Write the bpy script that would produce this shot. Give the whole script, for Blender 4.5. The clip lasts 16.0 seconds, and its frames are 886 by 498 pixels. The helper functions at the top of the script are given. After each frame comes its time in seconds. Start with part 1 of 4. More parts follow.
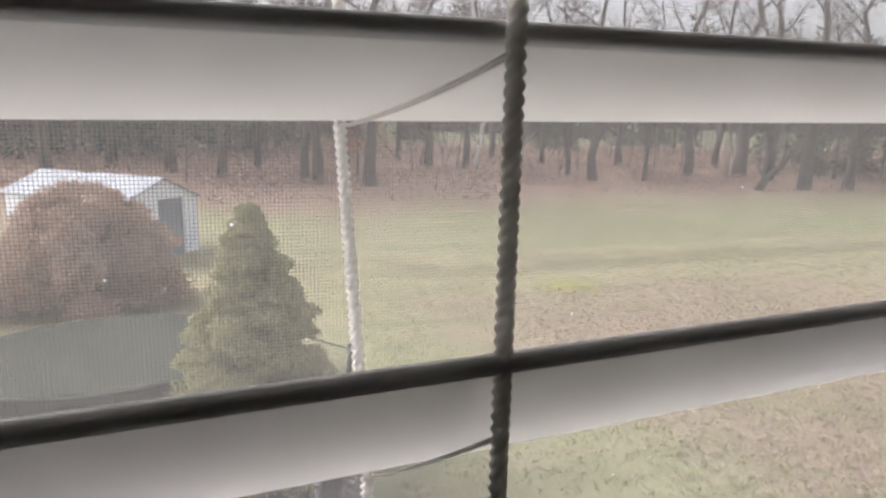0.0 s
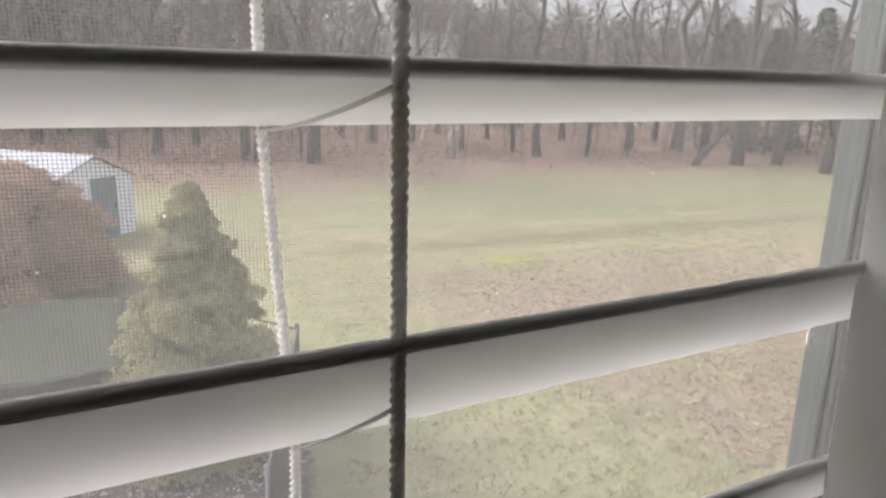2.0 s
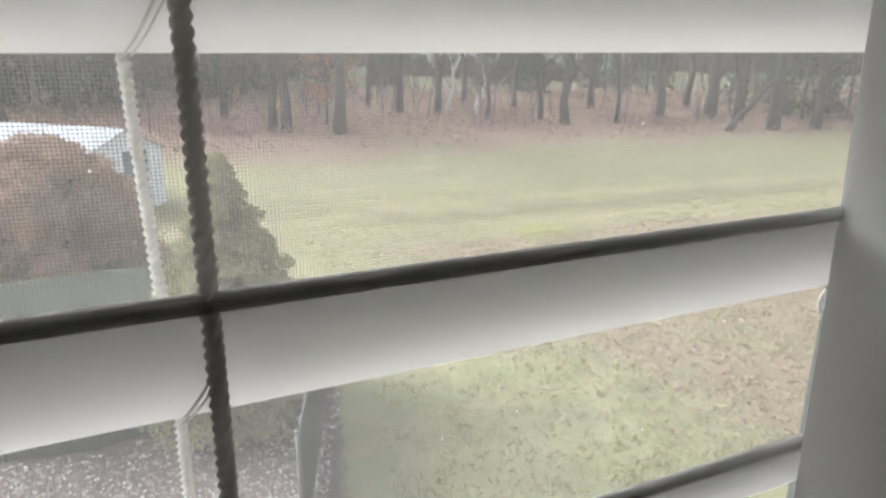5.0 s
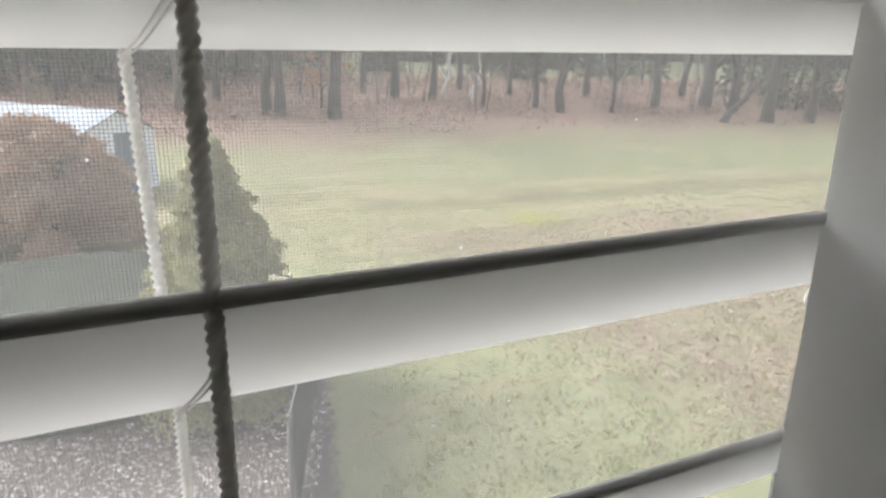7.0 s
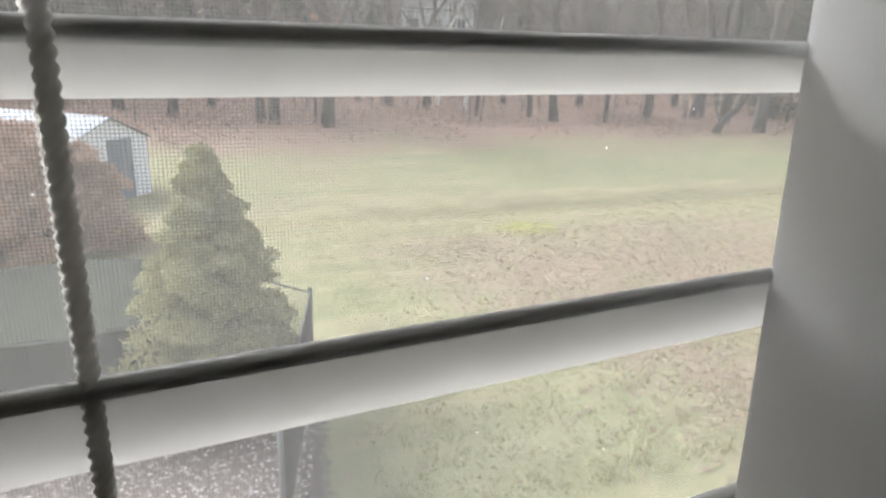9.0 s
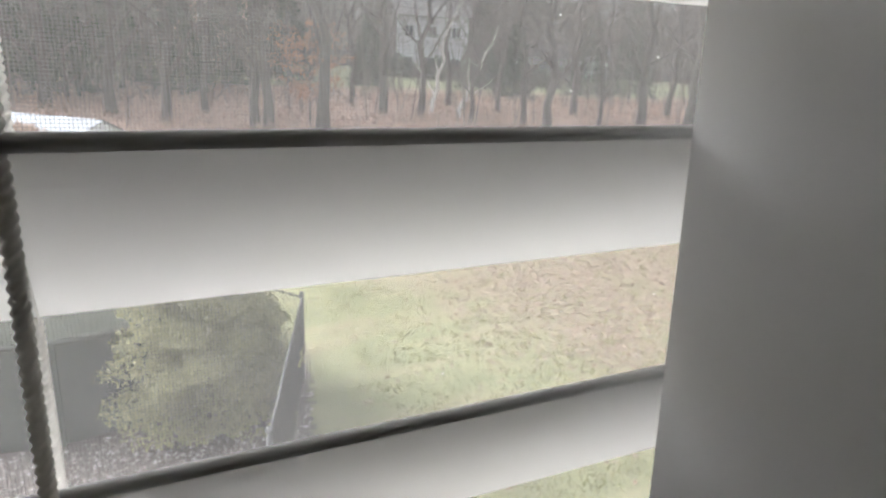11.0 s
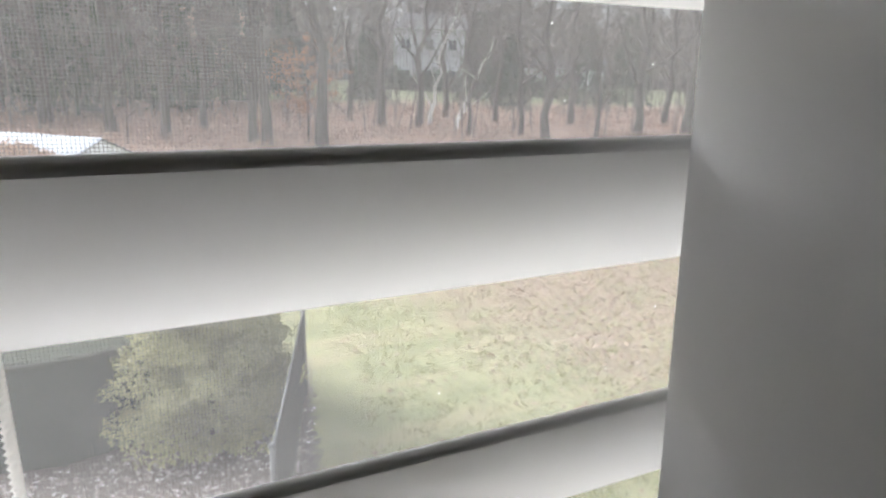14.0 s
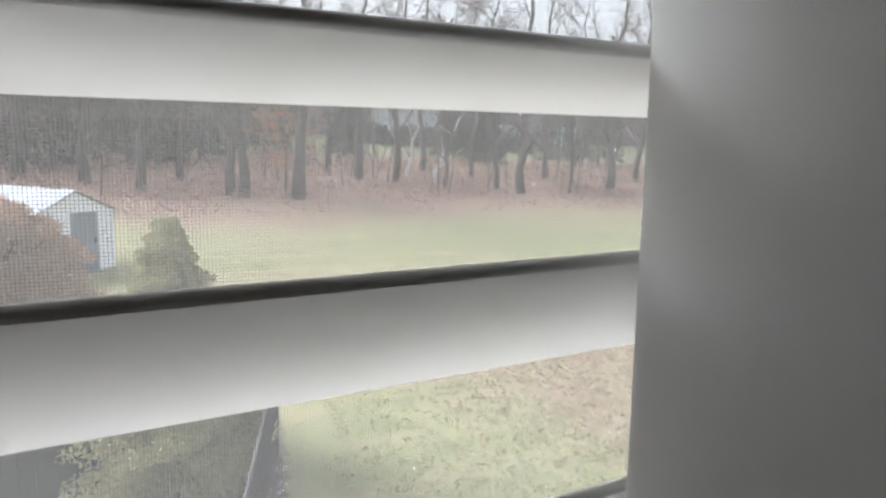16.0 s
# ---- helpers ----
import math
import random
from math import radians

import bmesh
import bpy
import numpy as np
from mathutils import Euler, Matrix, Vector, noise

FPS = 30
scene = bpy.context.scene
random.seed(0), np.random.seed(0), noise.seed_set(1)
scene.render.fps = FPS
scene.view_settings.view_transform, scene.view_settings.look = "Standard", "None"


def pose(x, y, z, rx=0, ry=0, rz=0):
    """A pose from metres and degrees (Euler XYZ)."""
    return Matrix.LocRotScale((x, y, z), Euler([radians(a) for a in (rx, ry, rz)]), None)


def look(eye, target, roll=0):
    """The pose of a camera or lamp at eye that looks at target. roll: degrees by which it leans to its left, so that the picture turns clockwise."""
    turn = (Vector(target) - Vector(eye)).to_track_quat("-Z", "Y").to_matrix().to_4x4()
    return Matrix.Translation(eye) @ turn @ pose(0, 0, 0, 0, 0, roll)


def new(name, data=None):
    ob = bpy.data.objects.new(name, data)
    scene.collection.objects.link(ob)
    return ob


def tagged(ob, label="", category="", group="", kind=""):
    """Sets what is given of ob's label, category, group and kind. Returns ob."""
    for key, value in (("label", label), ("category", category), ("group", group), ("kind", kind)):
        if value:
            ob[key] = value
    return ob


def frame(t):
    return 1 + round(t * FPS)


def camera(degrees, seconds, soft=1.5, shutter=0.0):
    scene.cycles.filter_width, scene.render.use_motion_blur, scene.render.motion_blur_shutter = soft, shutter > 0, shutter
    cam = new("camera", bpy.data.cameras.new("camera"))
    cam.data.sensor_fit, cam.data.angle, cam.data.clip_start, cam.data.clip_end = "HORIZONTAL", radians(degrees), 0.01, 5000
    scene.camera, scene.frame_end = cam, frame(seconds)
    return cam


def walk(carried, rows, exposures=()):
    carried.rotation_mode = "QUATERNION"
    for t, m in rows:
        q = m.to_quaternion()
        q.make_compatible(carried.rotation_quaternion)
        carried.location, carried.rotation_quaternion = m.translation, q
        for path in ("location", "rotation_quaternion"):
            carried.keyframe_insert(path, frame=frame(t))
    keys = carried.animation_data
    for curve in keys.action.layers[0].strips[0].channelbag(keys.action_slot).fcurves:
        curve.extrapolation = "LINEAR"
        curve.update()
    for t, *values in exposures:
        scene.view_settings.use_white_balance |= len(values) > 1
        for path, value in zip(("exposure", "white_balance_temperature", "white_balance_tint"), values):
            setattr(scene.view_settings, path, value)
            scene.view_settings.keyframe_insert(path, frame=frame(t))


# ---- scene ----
cam = camera(71.49, 16.0, soft=2.6)
PATH = (
    (0.0, -0.0235, -0.0485, 0.0563, -20.12, -10.84, -1.28),
    (0.5, -0.0227, -0.0499, 0.0567, -20.55, -10.99, -1.30),
    (1.0, -0.0244, -0.0495, 0.0561, -21.39, -11.02, -1.18),
    (1.5, -0.0230, -0.0534, 0.0556, -22.81, -11.79, -1.02),
    (2.0, -0.0223, -0.0587, 0.0606, -25.09, -12.85, -1.42),
    (2.5, -0.0132, -0.0587, 0.0585, -25.21, -12.97, -1.22),
    (3.0, -0.0181, -0.0581, 0.0600, -25.68, -14.04, -1.24),
    (3.5, -0.0195, -0.0604, 0.0601, -25.72, -14.31, -1.13),
    (4.0, -0.0139, -0.0589, 0.0549, -24.26, -15.54, -0.87),
    (4.5, -0.0051, -0.0579, 0.0549, -23.26, -15.29, -0.56),
    (5.0, -0.0008, -0.0549, 0.0549, -22.71, -15.70, -0.49),
    (7.3, -0.0017, -0.0563, 0.0577, -23.14, -17.14, -1.55),
    (7.5, 0.0006, -0.0552, 0.0601, -23.41, -17.44, -1.25),
    (8.0, 0.0060, -0.0576, 0.0616, -23.64, -17.70, -2.31),
    (8.5, 0.0093, -0.0566, 0.0627, -24.01, -17.09, -2.49),
    (9.0, 0.0077, -0.0548, 0.0624, -23.61, -16.11, -1.83),
    (9.5, 0.0041, -0.0582, 0.0575, -24.20, -14.60, -1.84),
    (10.0, 0.0059, -0.0634, 0.0491, -24.10, -13.99, -1.74),
    (10.2, 0.0131, -0.0702, 0.0419, -24.65, -14.45, -1.81),
    (12.3, 0.0131, -0.0551, 0.0451, -22.91, -15.91, -3.44),
    (12.5, 0.0129, -0.0546, 0.0448, -22.80, -16.11, -3.29),
    (13.0, 0.0138, -0.0533, 0.0414, -22.64, -16.42, -2.59),
    (13.5, 0.0162, -0.0609, 0.0411, -23.53, -15.84, -1.81),
    (14.0, 0.0174, -0.0616, 0.0430, -24.32, -14.38, -1.37),
    (14.5, 0.0149, -0.0614, 0.0485, -25.00, -12.18, -1.52),
    (15.0, 0.0135, -0.0642, 0.0512, -25.44, -10.37, -1.64),
    (15.5, 0.0132, -0.0654, 0.0521, -25.89, -9.82, -1.80),
    (16.0, 0.0151, -0.0670, 0.0523, -26.44, -9.43, -1.85),
)
EV = 1.70
walk(cam, [(t, pose(x, y, z, 90 + pitch, roll, yaw)) for t, x, y, z, yaw, pitch, roll in PATH],
     exposures=((0.0, EV - 0.14, 6400, 16), (1.5, EV - 0.06, 6360, 15), (3.5, EV + 0.10, 6360, 12), (5.0, EV + 0.12, 6200, 9), (9.0, EV + 0.17, 6200, 10),
                (12.5, EV + 0.28, 6150, 11), (13.0, EV + 0.25, 6130, 11), (14.0, EV + 0.35, 6100, 11),
                (15.0, EV + 0.27, 6070, 10), (16.0, EV + 0.20, 6050, 10)))

# ---- light: a bright overcast day ----
SUN_EL, SUN_AZ = 34.0, -58.0   # degrees; azimuth from +y towards +x
world = bpy.data.worlds.new("overcast_sky")
scene.world = world
world.use_nodes = True
wn, wl = world.node_tree.nodes, world.node_tree.links
sky = wn.new("ShaderNodeTexSky")
sky.sky_type = "NISHITA"
sky.sun_disc = False
sky.sun_elevation = radians(SUN_EL)
sky.sun_rotation = radians(SUN_AZ)
sky.dust_density = 6.0
sky.air_density = 1.2
pale = wn.new("ShaderNodeHueSaturation")
pale.inputs["Saturation"].default_value = 0.18
wl.new(sky.outputs["Color"], pale.inputs["Color"])
wl.new(pale.outputs["Color"], wn["Background"].inputs["Color"])
wn["Background"].inputs["Strength"].default_value = 0.114
sun_data = bpy.data.lights.new("sun", "SUN")
sun_data.energy, sun_data.angle, sun_data.color = 0.55, radians(40), (1.0, 0.96, 0.9)
sun = new("sun", sun_data)
sd = Vector((math.sin(radians(SUN_AZ)) * math.cos(radians(SUN_EL)), math.cos(radians(SUN_AZ)) * math.cos(radians(SUN_EL)), math.sin(radians(SUN_EL))))
sun.matrix_world = look(sd * 50, (0, 0, 0))


# ---- materials ----
class Nodes:
    """A small builder for node materials."""

    def __init__(self, name):
        self.mat = bpy.data.materials.new(name)
        self.mat.use_nodes = True
        self.tree = self.mat.node_tree
        self.bsdf = self.tree.nodes["Principled BSDF"]
        self.out = self.tree.nodes["Material Output"]

    def add(self, kind, **inputs):
        n = self.tree.nodes.new(kind)
        for k, v in inputs.items():
            sock = n.inputs[k.replace("_", " ")]
            if hasattr(v, "is_linked"):
                self.tree.links.new(v, sock)
            else:
                sock.default_value = v
        return n

    def link(self, a, b):
        self.tree.links.new(a, b)

    def coord(self):
        return self.add("ShaderNodeTexCoord").outputs["Object"]

    def position(self):
        return self.add("ShaderNodeNewGeometry").outputs["Position"]

    def scaled(self, vec, s):
        n = self.add("ShaderNodeMapping", Vector=vec)
        n.inputs["Scale"].default_value = s
        return n.outputs["Vector"]

    def noise(self, vec, scale, detail=4.0, rough=0.55):
        return self.add("ShaderNodeTexNoise", Vector=vec, Scale=scale, Detail=detail, Roughness=rough).outputs["Fac"]

    def ramp(self, fac, *stops):
        n = self.add("ShaderNodeValToRGB", Fac=fac)
        el = n.color_ramp.elements
        while len(el) < len(stops):
            el.new(0.5)
        for e, (p, c) in zip(el, stops):
            e.position, e.color = p, (*c, 1) if len(c) == 3 else c
        return n.outputs["Color"]

    def mix(self, fac, a, b, mode="MIX"):
        n = self.tree.nodes.new("ShaderNodeMix")
        n.data_type, n.blend_type = "RGBA", mode
        for i, v in ((0, fac), (6, a), (7, b)):
            if hasattr(v, "is_linked"):
                self.link(v, n.inputs[i])
            else:
                n.inputs[i].default_value = v if i == 0 else (*v, 1)
        return n.outputs[2]

    def math(self, op, a, b=0.0):
        n = self.tree.nodes.new("ShaderNodeMath")
        n.operation = op
        for i, v in enumerate((a, b)):
            if hasattr(v, "is_linked"):
                self.link(v, n.inputs[i])
            else:
                n.inputs[i].default_value = v
        return n.outputs[0]

    def smooth(self, v, lo, hi):
        n = self.tree.nodes.new("ShaderNodeMapRange")
        n.interpolation_type = "SMOOTHSTEP"
        self.link(v, n.inputs[0])
        n.inputs[1].default_value, n.inputs[2].default_value = lo, hi
        return n.outputs[0]

    def bump(self, height, strength, distance=0.001):
        self.link(self.add("ShaderNodeBump", Height=height, Strength=strength, Distance=distance).outputs["Normal"], self.bsdf.inputs["Normal"])

    def base(self, colour, rough=0.6, metal=0.0):
        if hasattr(colour, "is_linked"):
            self.link(colour, self.bsdf.inputs["Base Color"])
        else:
            self.bsdf.inputs["Base Color"].default_value = (*colour, 1)
        if hasattr(rough, "is_linked"):
            self.link(rough, self.bsdf.inputs["Roughness"])
        else:
            self.bsdf.inputs["Roughness"].default_value = rough
        self.bsdf.inputs["Metallic"].default_value = metal
        return self


def simple(name, a, b, scale, rough=0.6, bump=0.0, metal=0.0, stretch=(1, 1, 1), fine=6.0, shine=0.5):
    """Two colours mixed by noise at two scales, with fine relief."""
    m = Nodes(name)
    v = m.scaled(m.coord(), stretch)
    n1 = m.noise(v, scale)
    n2 = m.noise(v, scale * fine, 3.0)
    m.base(m.ramp(m.math("ADD", m.math("MULTIPLY", n1, 0.6), m.math("MULTIPLY", n2, 0.4)), (0.32, a), (0.68, b)), rough, metal)
    m.bsdf.inputs["Specular IOR Level"].default_value = shine
    if bump:
        m.bump(n2, bump)
    return m.mat


def pieces(name, *colours, rough=0.7, translucent=0.0):
    """A colour for each loose piece of a mesh, picked by chance."""
    m = Nodes(name)
    rnd = m.add("ShaderNodeNewGeometry").outputs["Random Per Island"]
    col = m.ramp(rnd, *[((i + 0.5) / len(colours), c) for i, c in enumerate(colours)])
    m.base(col, rough)
    m.bsdf.inputs["Specular IOR Level"].default_value = 0.25
    if translucent:
        tr = m.add("ShaderNodeBsdfTranslucent", Color=col)
        mx = m.add("ShaderNodeMixShader", Fac=translucent)
        m.link(m.bsdf.outputs[0], mx.inputs[1])
        m.link(tr.outputs[0], mx.inputs[2])
        m.link(mx.outputs[0], m.out.inputs["Surface"])
    return m.mat


def slat_material(name, glow):
    m = Nodes(name)
    v = m.coord()
    grain = m.noise(m.scaled(v, (3, 60, 60)), 18.0, 5.0)
    fine = m.noise(m.scaled(v, (8, 200, 200)), 30.0, 3.0)
    dust = m.noise(v, 9.0, 4.0)
    col = m.mix(m.smooth(dust, 0.5, 0.8), (0.88, 0.88, 0.875), (0.81, 0.805, 0.80))
    m.base(m.mix(m.math("MULTIPLY", grain, 0.12), col, (0.62, 0.615, 0.61)), 0.42)
    m.bump(m.math("ADD", grain, m.math("MULTIPLY", fine, 0.5)), 0.12, 0.0004)
    tr = m.add("ShaderNodeBsdfTranslucent", Color=(0.85, 0.84, 0.83, 1))
    mx = m.add("ShaderNodeMixShader", Fac=glow)
    m.link(m.bsdf.outputs[0], mx.inputs[1])
    m.link(tr.outputs[0], mx.inputs[2])
    m.link(mx.outputs[0], m.out.inputs["Surface"])
    return m.mat


def cord_material():
    m = Nodes("ladder_cord_cotton")
    fuzz = m.noise(m.coord(), 900.0, 3.0)
    col = m.mix(fuzz, (0.76, 0.74, 0.71), (0.86, 0.85, 0.83))
    m.base(col, 0.95)
    m.bump(fuzz, 0.4, 0.0002)
    tr = m.add("ShaderNodeBsdfTranslucent", Color=col)
    mx = m.add("ShaderNodeMixShader", Fac=0.4)
    m.link(m.bsdf.outputs[0], mx.inputs[1])
    m.link(tr.outputs[0], mx.inputs[2])
    m.link(mx.outputs[0], m.out.inputs["Surface"])
    return m.mat


def curtain_material():
    m = Nodes("white_curtain_cloth")
    v = m.coord()
    weave = m.noise(m.scaled(v, (1, 1, 0.5)), 1400.0, 2.0)
    soft = m.noise(v, 14.0, 3.0)
    m.base(m.mix(soft, (0.80, 0.80, 0.80), (0.86, 0.86, 0.855)), 0.9)
    m.bsdf.inputs["Specular IOR Level"].default_value = 0.1
    m.bump(weave, 0.15, 0.0003)
    tr = m.add("ShaderNodeBsdfTranslucent", Color=(0.84, 0.84, 0.84, 1))
    mx = m.add("ShaderNodeMixShader", Fac=0.62)
    m.link(m.bsdf.outputs[0], mx.inputs[1])
    m.link(tr.outputs[0], mx.inputs[2])
    m.link(mx.outputs[0], m.out.inputs["Surface"])
    return m.mat


def glass_material():
    """Clear glass with a film of dust and scattered specks."""
    m = Nodes("dusty_window_glass")
    v = m.coord()
    film = m.noise(v, 7.0, 5.0)
    film = m.math("ADD", DUST * 0.55, m.math("MULTIPLY", film, DUST * 0.9))
    vor = m.add("ShaderNodeTexVoronoi", Vector=v, Scale=150.0)
    keep = m.smooth(m.add("ShaderNodeSeparateColor", Color=vor.outputs["Color"]).outputs[0], 0.84, 0.88)
    speck = m.math("MULTIPLY", m.math("LESS_THAN", vor.outputs["Distance"], 0.050), keep)
    amount = m.math("MINIMUM", m.math("ADD", film, m.math("MULTIPLY", speck, 0.85)), 0.9)
    clear = m.add("ShaderNodeBsdfTransparent", Color=(0.95, 0.965, 0.955, 1))
    shine = m.add("ShaderNodeBsdfGlossy", Color=(1, 1, 1, 1), Roughness=0.02)
    fres = m.add("ShaderNodeFresnel", IOR=1.3)
    pane = m.add("ShaderNodeMixShader", Fac=fres.outputs[0])
    m.link(clear.outputs[0], pane.inputs[1])
    m.link(shine.outputs[0], pane.inputs[2])
    dust = m.add("ShaderNodeBsdfTranslucent", Color=(0.88, 0.86, 0.84, 1))
    mx = m.add("ShaderNodeMixShader", Fac=amount)
    m.link(pane.outputs[0], mx.inputs[1])
    m.link(dust.outputs[0], mx.inputs[2])
    m.link(mx.outputs[0], m.out.inputs["Surface"])
    return m.mat


def ground_material():
    """Lawn, a leaf-strewn patch, the woods' floor and a far lawn, one sheet."""
    m = Nodes("winter_lawn")
    p = m.position()
    sep = m.add("ShaderNodeSeparateXYZ", Vector=p)
    x, y = sep.outputs["X"], sep.outputs["Y"]
    broad = m.noise(p, 0.22, 4.0)
    mid = m.noise(p, 1.3, 5.0, 0.6)
    fine = m.noise(p, 14.0, 4.0, 0.7)
    speck = m.noise(p, 45.0, 2.0, 0.6)
    green = m.mix(m.smooth(mid, 0.35, 0.65), (0.255, 0.262, 0.138), (0.36, 0.35, 0.20))
    straw = m.mix(mid, (0.265, 0.232, 0.145), (0.345, 0.302, 0.195))
    lawn = m.mix(m.smooth(m.math("ADD", broad, m.math("MULTIPLY", m.math("SUBTRACT", fine, 0.5), 0.5)), 0.42, 0.66), green, straw)
    lawn = m.mix(m.math("MULTIPLY", m.smooth(speck, 0.45, 0.75), 0.45), lawn, (0.42, 0.385, 0.26))
    patch = m.noise(p, 0.55, 5.0, 0.65)
    lawn = m.mix(m.math("MULTIPLY", m.smooth(patch, 0.50, 0.68), 0.55), lawn, (0.26, 0.215, 0.145))
    lawn = m.mix(m.math("MULTIPLY", m.smooth(m.math("SUBTRACT", 1.0, patch), 0.52, 0.70), 0.4), lawn, (0.225, 0.24, 0.115))
    # worn straw-coloured belt farther out, beyond the near green
    wob = m.math("MULTIPLY", m.math("SUBTRACT", broad, 0.5), 9.0)
    belt = m.smooth(m.math("ADD", y, wob), 9.5, 13.0)
    lawn = m.mix(m.math("MULTIPLY", belt, 0.35), lawn, straw)
    # a greener belt beyond the swale, and long thin streaks of dead grass
    fresh = m.math("MULTIPLY", m.smooth(m.math("ADD", y, m.math("MULTIPLY", wob, 0.25)), 17.6, 20.5), m.math("SUBTRACT", 1.0, m.smooth(m.math("ADD", y, m.math("MULTIPLY", wob, 0.4)), 26.0, 31.0)))
    lawn = m.mix(m.math("MULTIPLY", fresh, m.math("ADD", 0.30, m.math("MULTIPLY", m.smooth(x, 4.0, 14.0), 0.45))), lawn, m.mix(mid, (0.195, 0.212, 0.112), (0.265, 0.268, 0.150)))
    near = m.math("SUBTRACT", 1.0, m.smooth(m.math("ADD", y, wob), 6.5, 10.5))
    lawn = m.mix(m.math("MULTIPLY", near, 0.45), lawn, m.mix(mid, (0.245, 0.262, 0.140), (0.330, 0.335, 0.195)))
    streak = m.noise(m.scaled(p, (0.16, 0.9, 1.0)), 1.5, 5.0, 0.6)
    lawn = m.mix(m.math("MULTIPLY", m.smooth(streak, 0.52, 0.66), 0.5), lawn, (0.39, 0.335, 0.215))
    lawn = m.mix(m.math("MULTIPLY", m.smooth(m.math("SUBTRACT", 1.0, streak), 0.54, 0.68), 0.45), lawn, (0.19, 0.195, 0.10))
    # a mossy yellow-green tuft
    dx, dy = m.math("SUBTRACT", x, 8.9), m.math("MULTIPLY", m.math("SUBTRACT", y, 14.2), 1.6)
    r = m.math("SQRT", m.math("ADD", m.math("MULTIPLY", dx, dx), m.math("MULTIPLY", dy, dy)))
    tuft = m.math("SUBTRACT", 1.0, m.smooth(m.math("ADD", r, m.math("MULTIPLY", m.math("SUBTRACT", mid, 0.5), 1.8)), 0.5, 1.2))
    lawn = m.mix(m.math("MULTIPLY", tuft, 0.8), lawn, (0.30, 0.32, 0.06))
    # fallen leaves
    litter = m.mix(fine, (0.26, 0.185, 0.135), (0.42, 0.325, 0.26))
    lx = m.math("SUBTRACT", x, m.math("ADD", 6.0, m.math("MULTIPLY", m.math("SUBTRACT", y, 5.5), -0.12)))
    leaf = m.smooth(m.math("ADD", lx, m.math("MULTIPLY", m.math("SUBTRACT", mid, 0.5), 5.0)), -1.5, 1.7)
    leaf = m.math("MULTIPLY", leaf, m.math("SUBTRACT", 1.0, m.smooth(m.math("ADD", y, wob), 11.0, 15.0)))
    lawn = m.mix(m.math("MULTIPLY", leaf, m.math("ADD", 0.35, m.math("MULTIPLY", m.smooth(patch, 0.35, 0.6), 0.5))), lawn, litter)
    # a darker, uneven strip of ground colour along the shallow swale
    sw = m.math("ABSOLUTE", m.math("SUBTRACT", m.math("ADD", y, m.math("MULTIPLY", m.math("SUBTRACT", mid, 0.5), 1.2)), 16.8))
    dark_strip = m.math("MULTIPLY", m.math("SUBTRACT", 1.0, m.smooth(sw, 0.1, 1.5)), m.smooth(x, 2.0, 9.0))
    lawn = m.mix(m.math("MULTIPLY", dark_strip, 0.5), lawn, (0.145, 0.132, 0.072))
    # woods' floor and the lawn beyond
    wy = m.math("ADD", m.math("ADD", y, m.math("MULTIPLY", m.math("SUBTRACT", mid, 0.5), 6.0)), m.math("MULTIPLY", m.math("SUBTRACT", broad, 0.5), 12.0))
    woods = m.smooth(wy, 24.0, 34.0)
    floor_col = m.mix(fine, (0.24, 0.155, 0.122), (0.37, 0.265, 0.215))
    col = m.mix(woods, lawn, floor_col)
    far = m.smooth(wy, 56.0, 62.0)
    col = m.mix(far, col, m.mix(broad, (0.17, 0.18, 0.11), (0.26, 0.26, 0.17)))
    # bare earth and stones by the pool and the fence
    bx = m.math("ADD", x, m.math("MULTIPLY", m.math("SUBTRACT", fine, 0.5), 0.5))
    line = m.math("SUBTRACT", bx, m.math("ADD", 0.20, m.math("MULTIPLY", y, 0.178)))
    bare = m.math("MULTIPLY", m.math("SUBTRACT", 1.0, m.smooth(line, 0.0, 0.15)), m.math("SUBTRACT", 1.0, m.smooth(y, 8.2, 9.2)))
    col = m.mix(bare, col, m.mix(fine, (0.14, 0.115, 0.106), (0.22, 0.188, 0.176)))
    m.base(col, 0.95)
    m.bsdf.inputs["Specular IOR Level"].default_value = 0.15
    m.bump(m.math("ADD", fine, m.math("MULTIPLY", speck, 0.6)), 0.6, 0.02)
    return m.mat


SLAT_GLOW, DUST = 0.35, 0.095
M_SLAT = slat_material("white_vinyl_slat", SLAT_GLOW)
M_SLAT_RIM = slat_material("shaded_vinyl_rim", 0.03)      # the slat vinyl again with less glow, a shaded copy that darkens the rim
M_CORD = cord_material()
M_CURTAIN = curtain_material()
M_GLASS = glass_material()
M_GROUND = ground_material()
# the blind's shade on the window vinyl is put into its dark base colour
M_FRAME = simple("shaded_window_vinyl", (0.050, 0.056, 0.054), (0.080, 0.088, 0.084), 12.0, 0.6, 0.05, shine=0.2)
M_FLECK = simple("white_paint_fleck", (0.80, 0.80, 0.79), (0.88, 0.88, 0.87), 300.0, 0.5)
M_GASKET = simple("grey_window_gasket", (0.022, 0.024, 0.024), (0.040, 0.043, 0.042), 40.0, 0.7, shine=0.2)
M_SCREEN = simple("grey_screen_wire", (0.10, 0.10, 0.10), (0.17, 0.17, 0.17), 60.0, 0.6)
M_WALL = simple("painted_room_wall", (0.335, 0.285, 0.265), (0.39, 0.335, 0.312), 3.0, 0.85, 0.1)
M_FLOOR = simple("brown_carpet", (0.16, 0.125, 0.10), (0.24, 0.19, 0.15), 30.0, 0.95, 0.4)
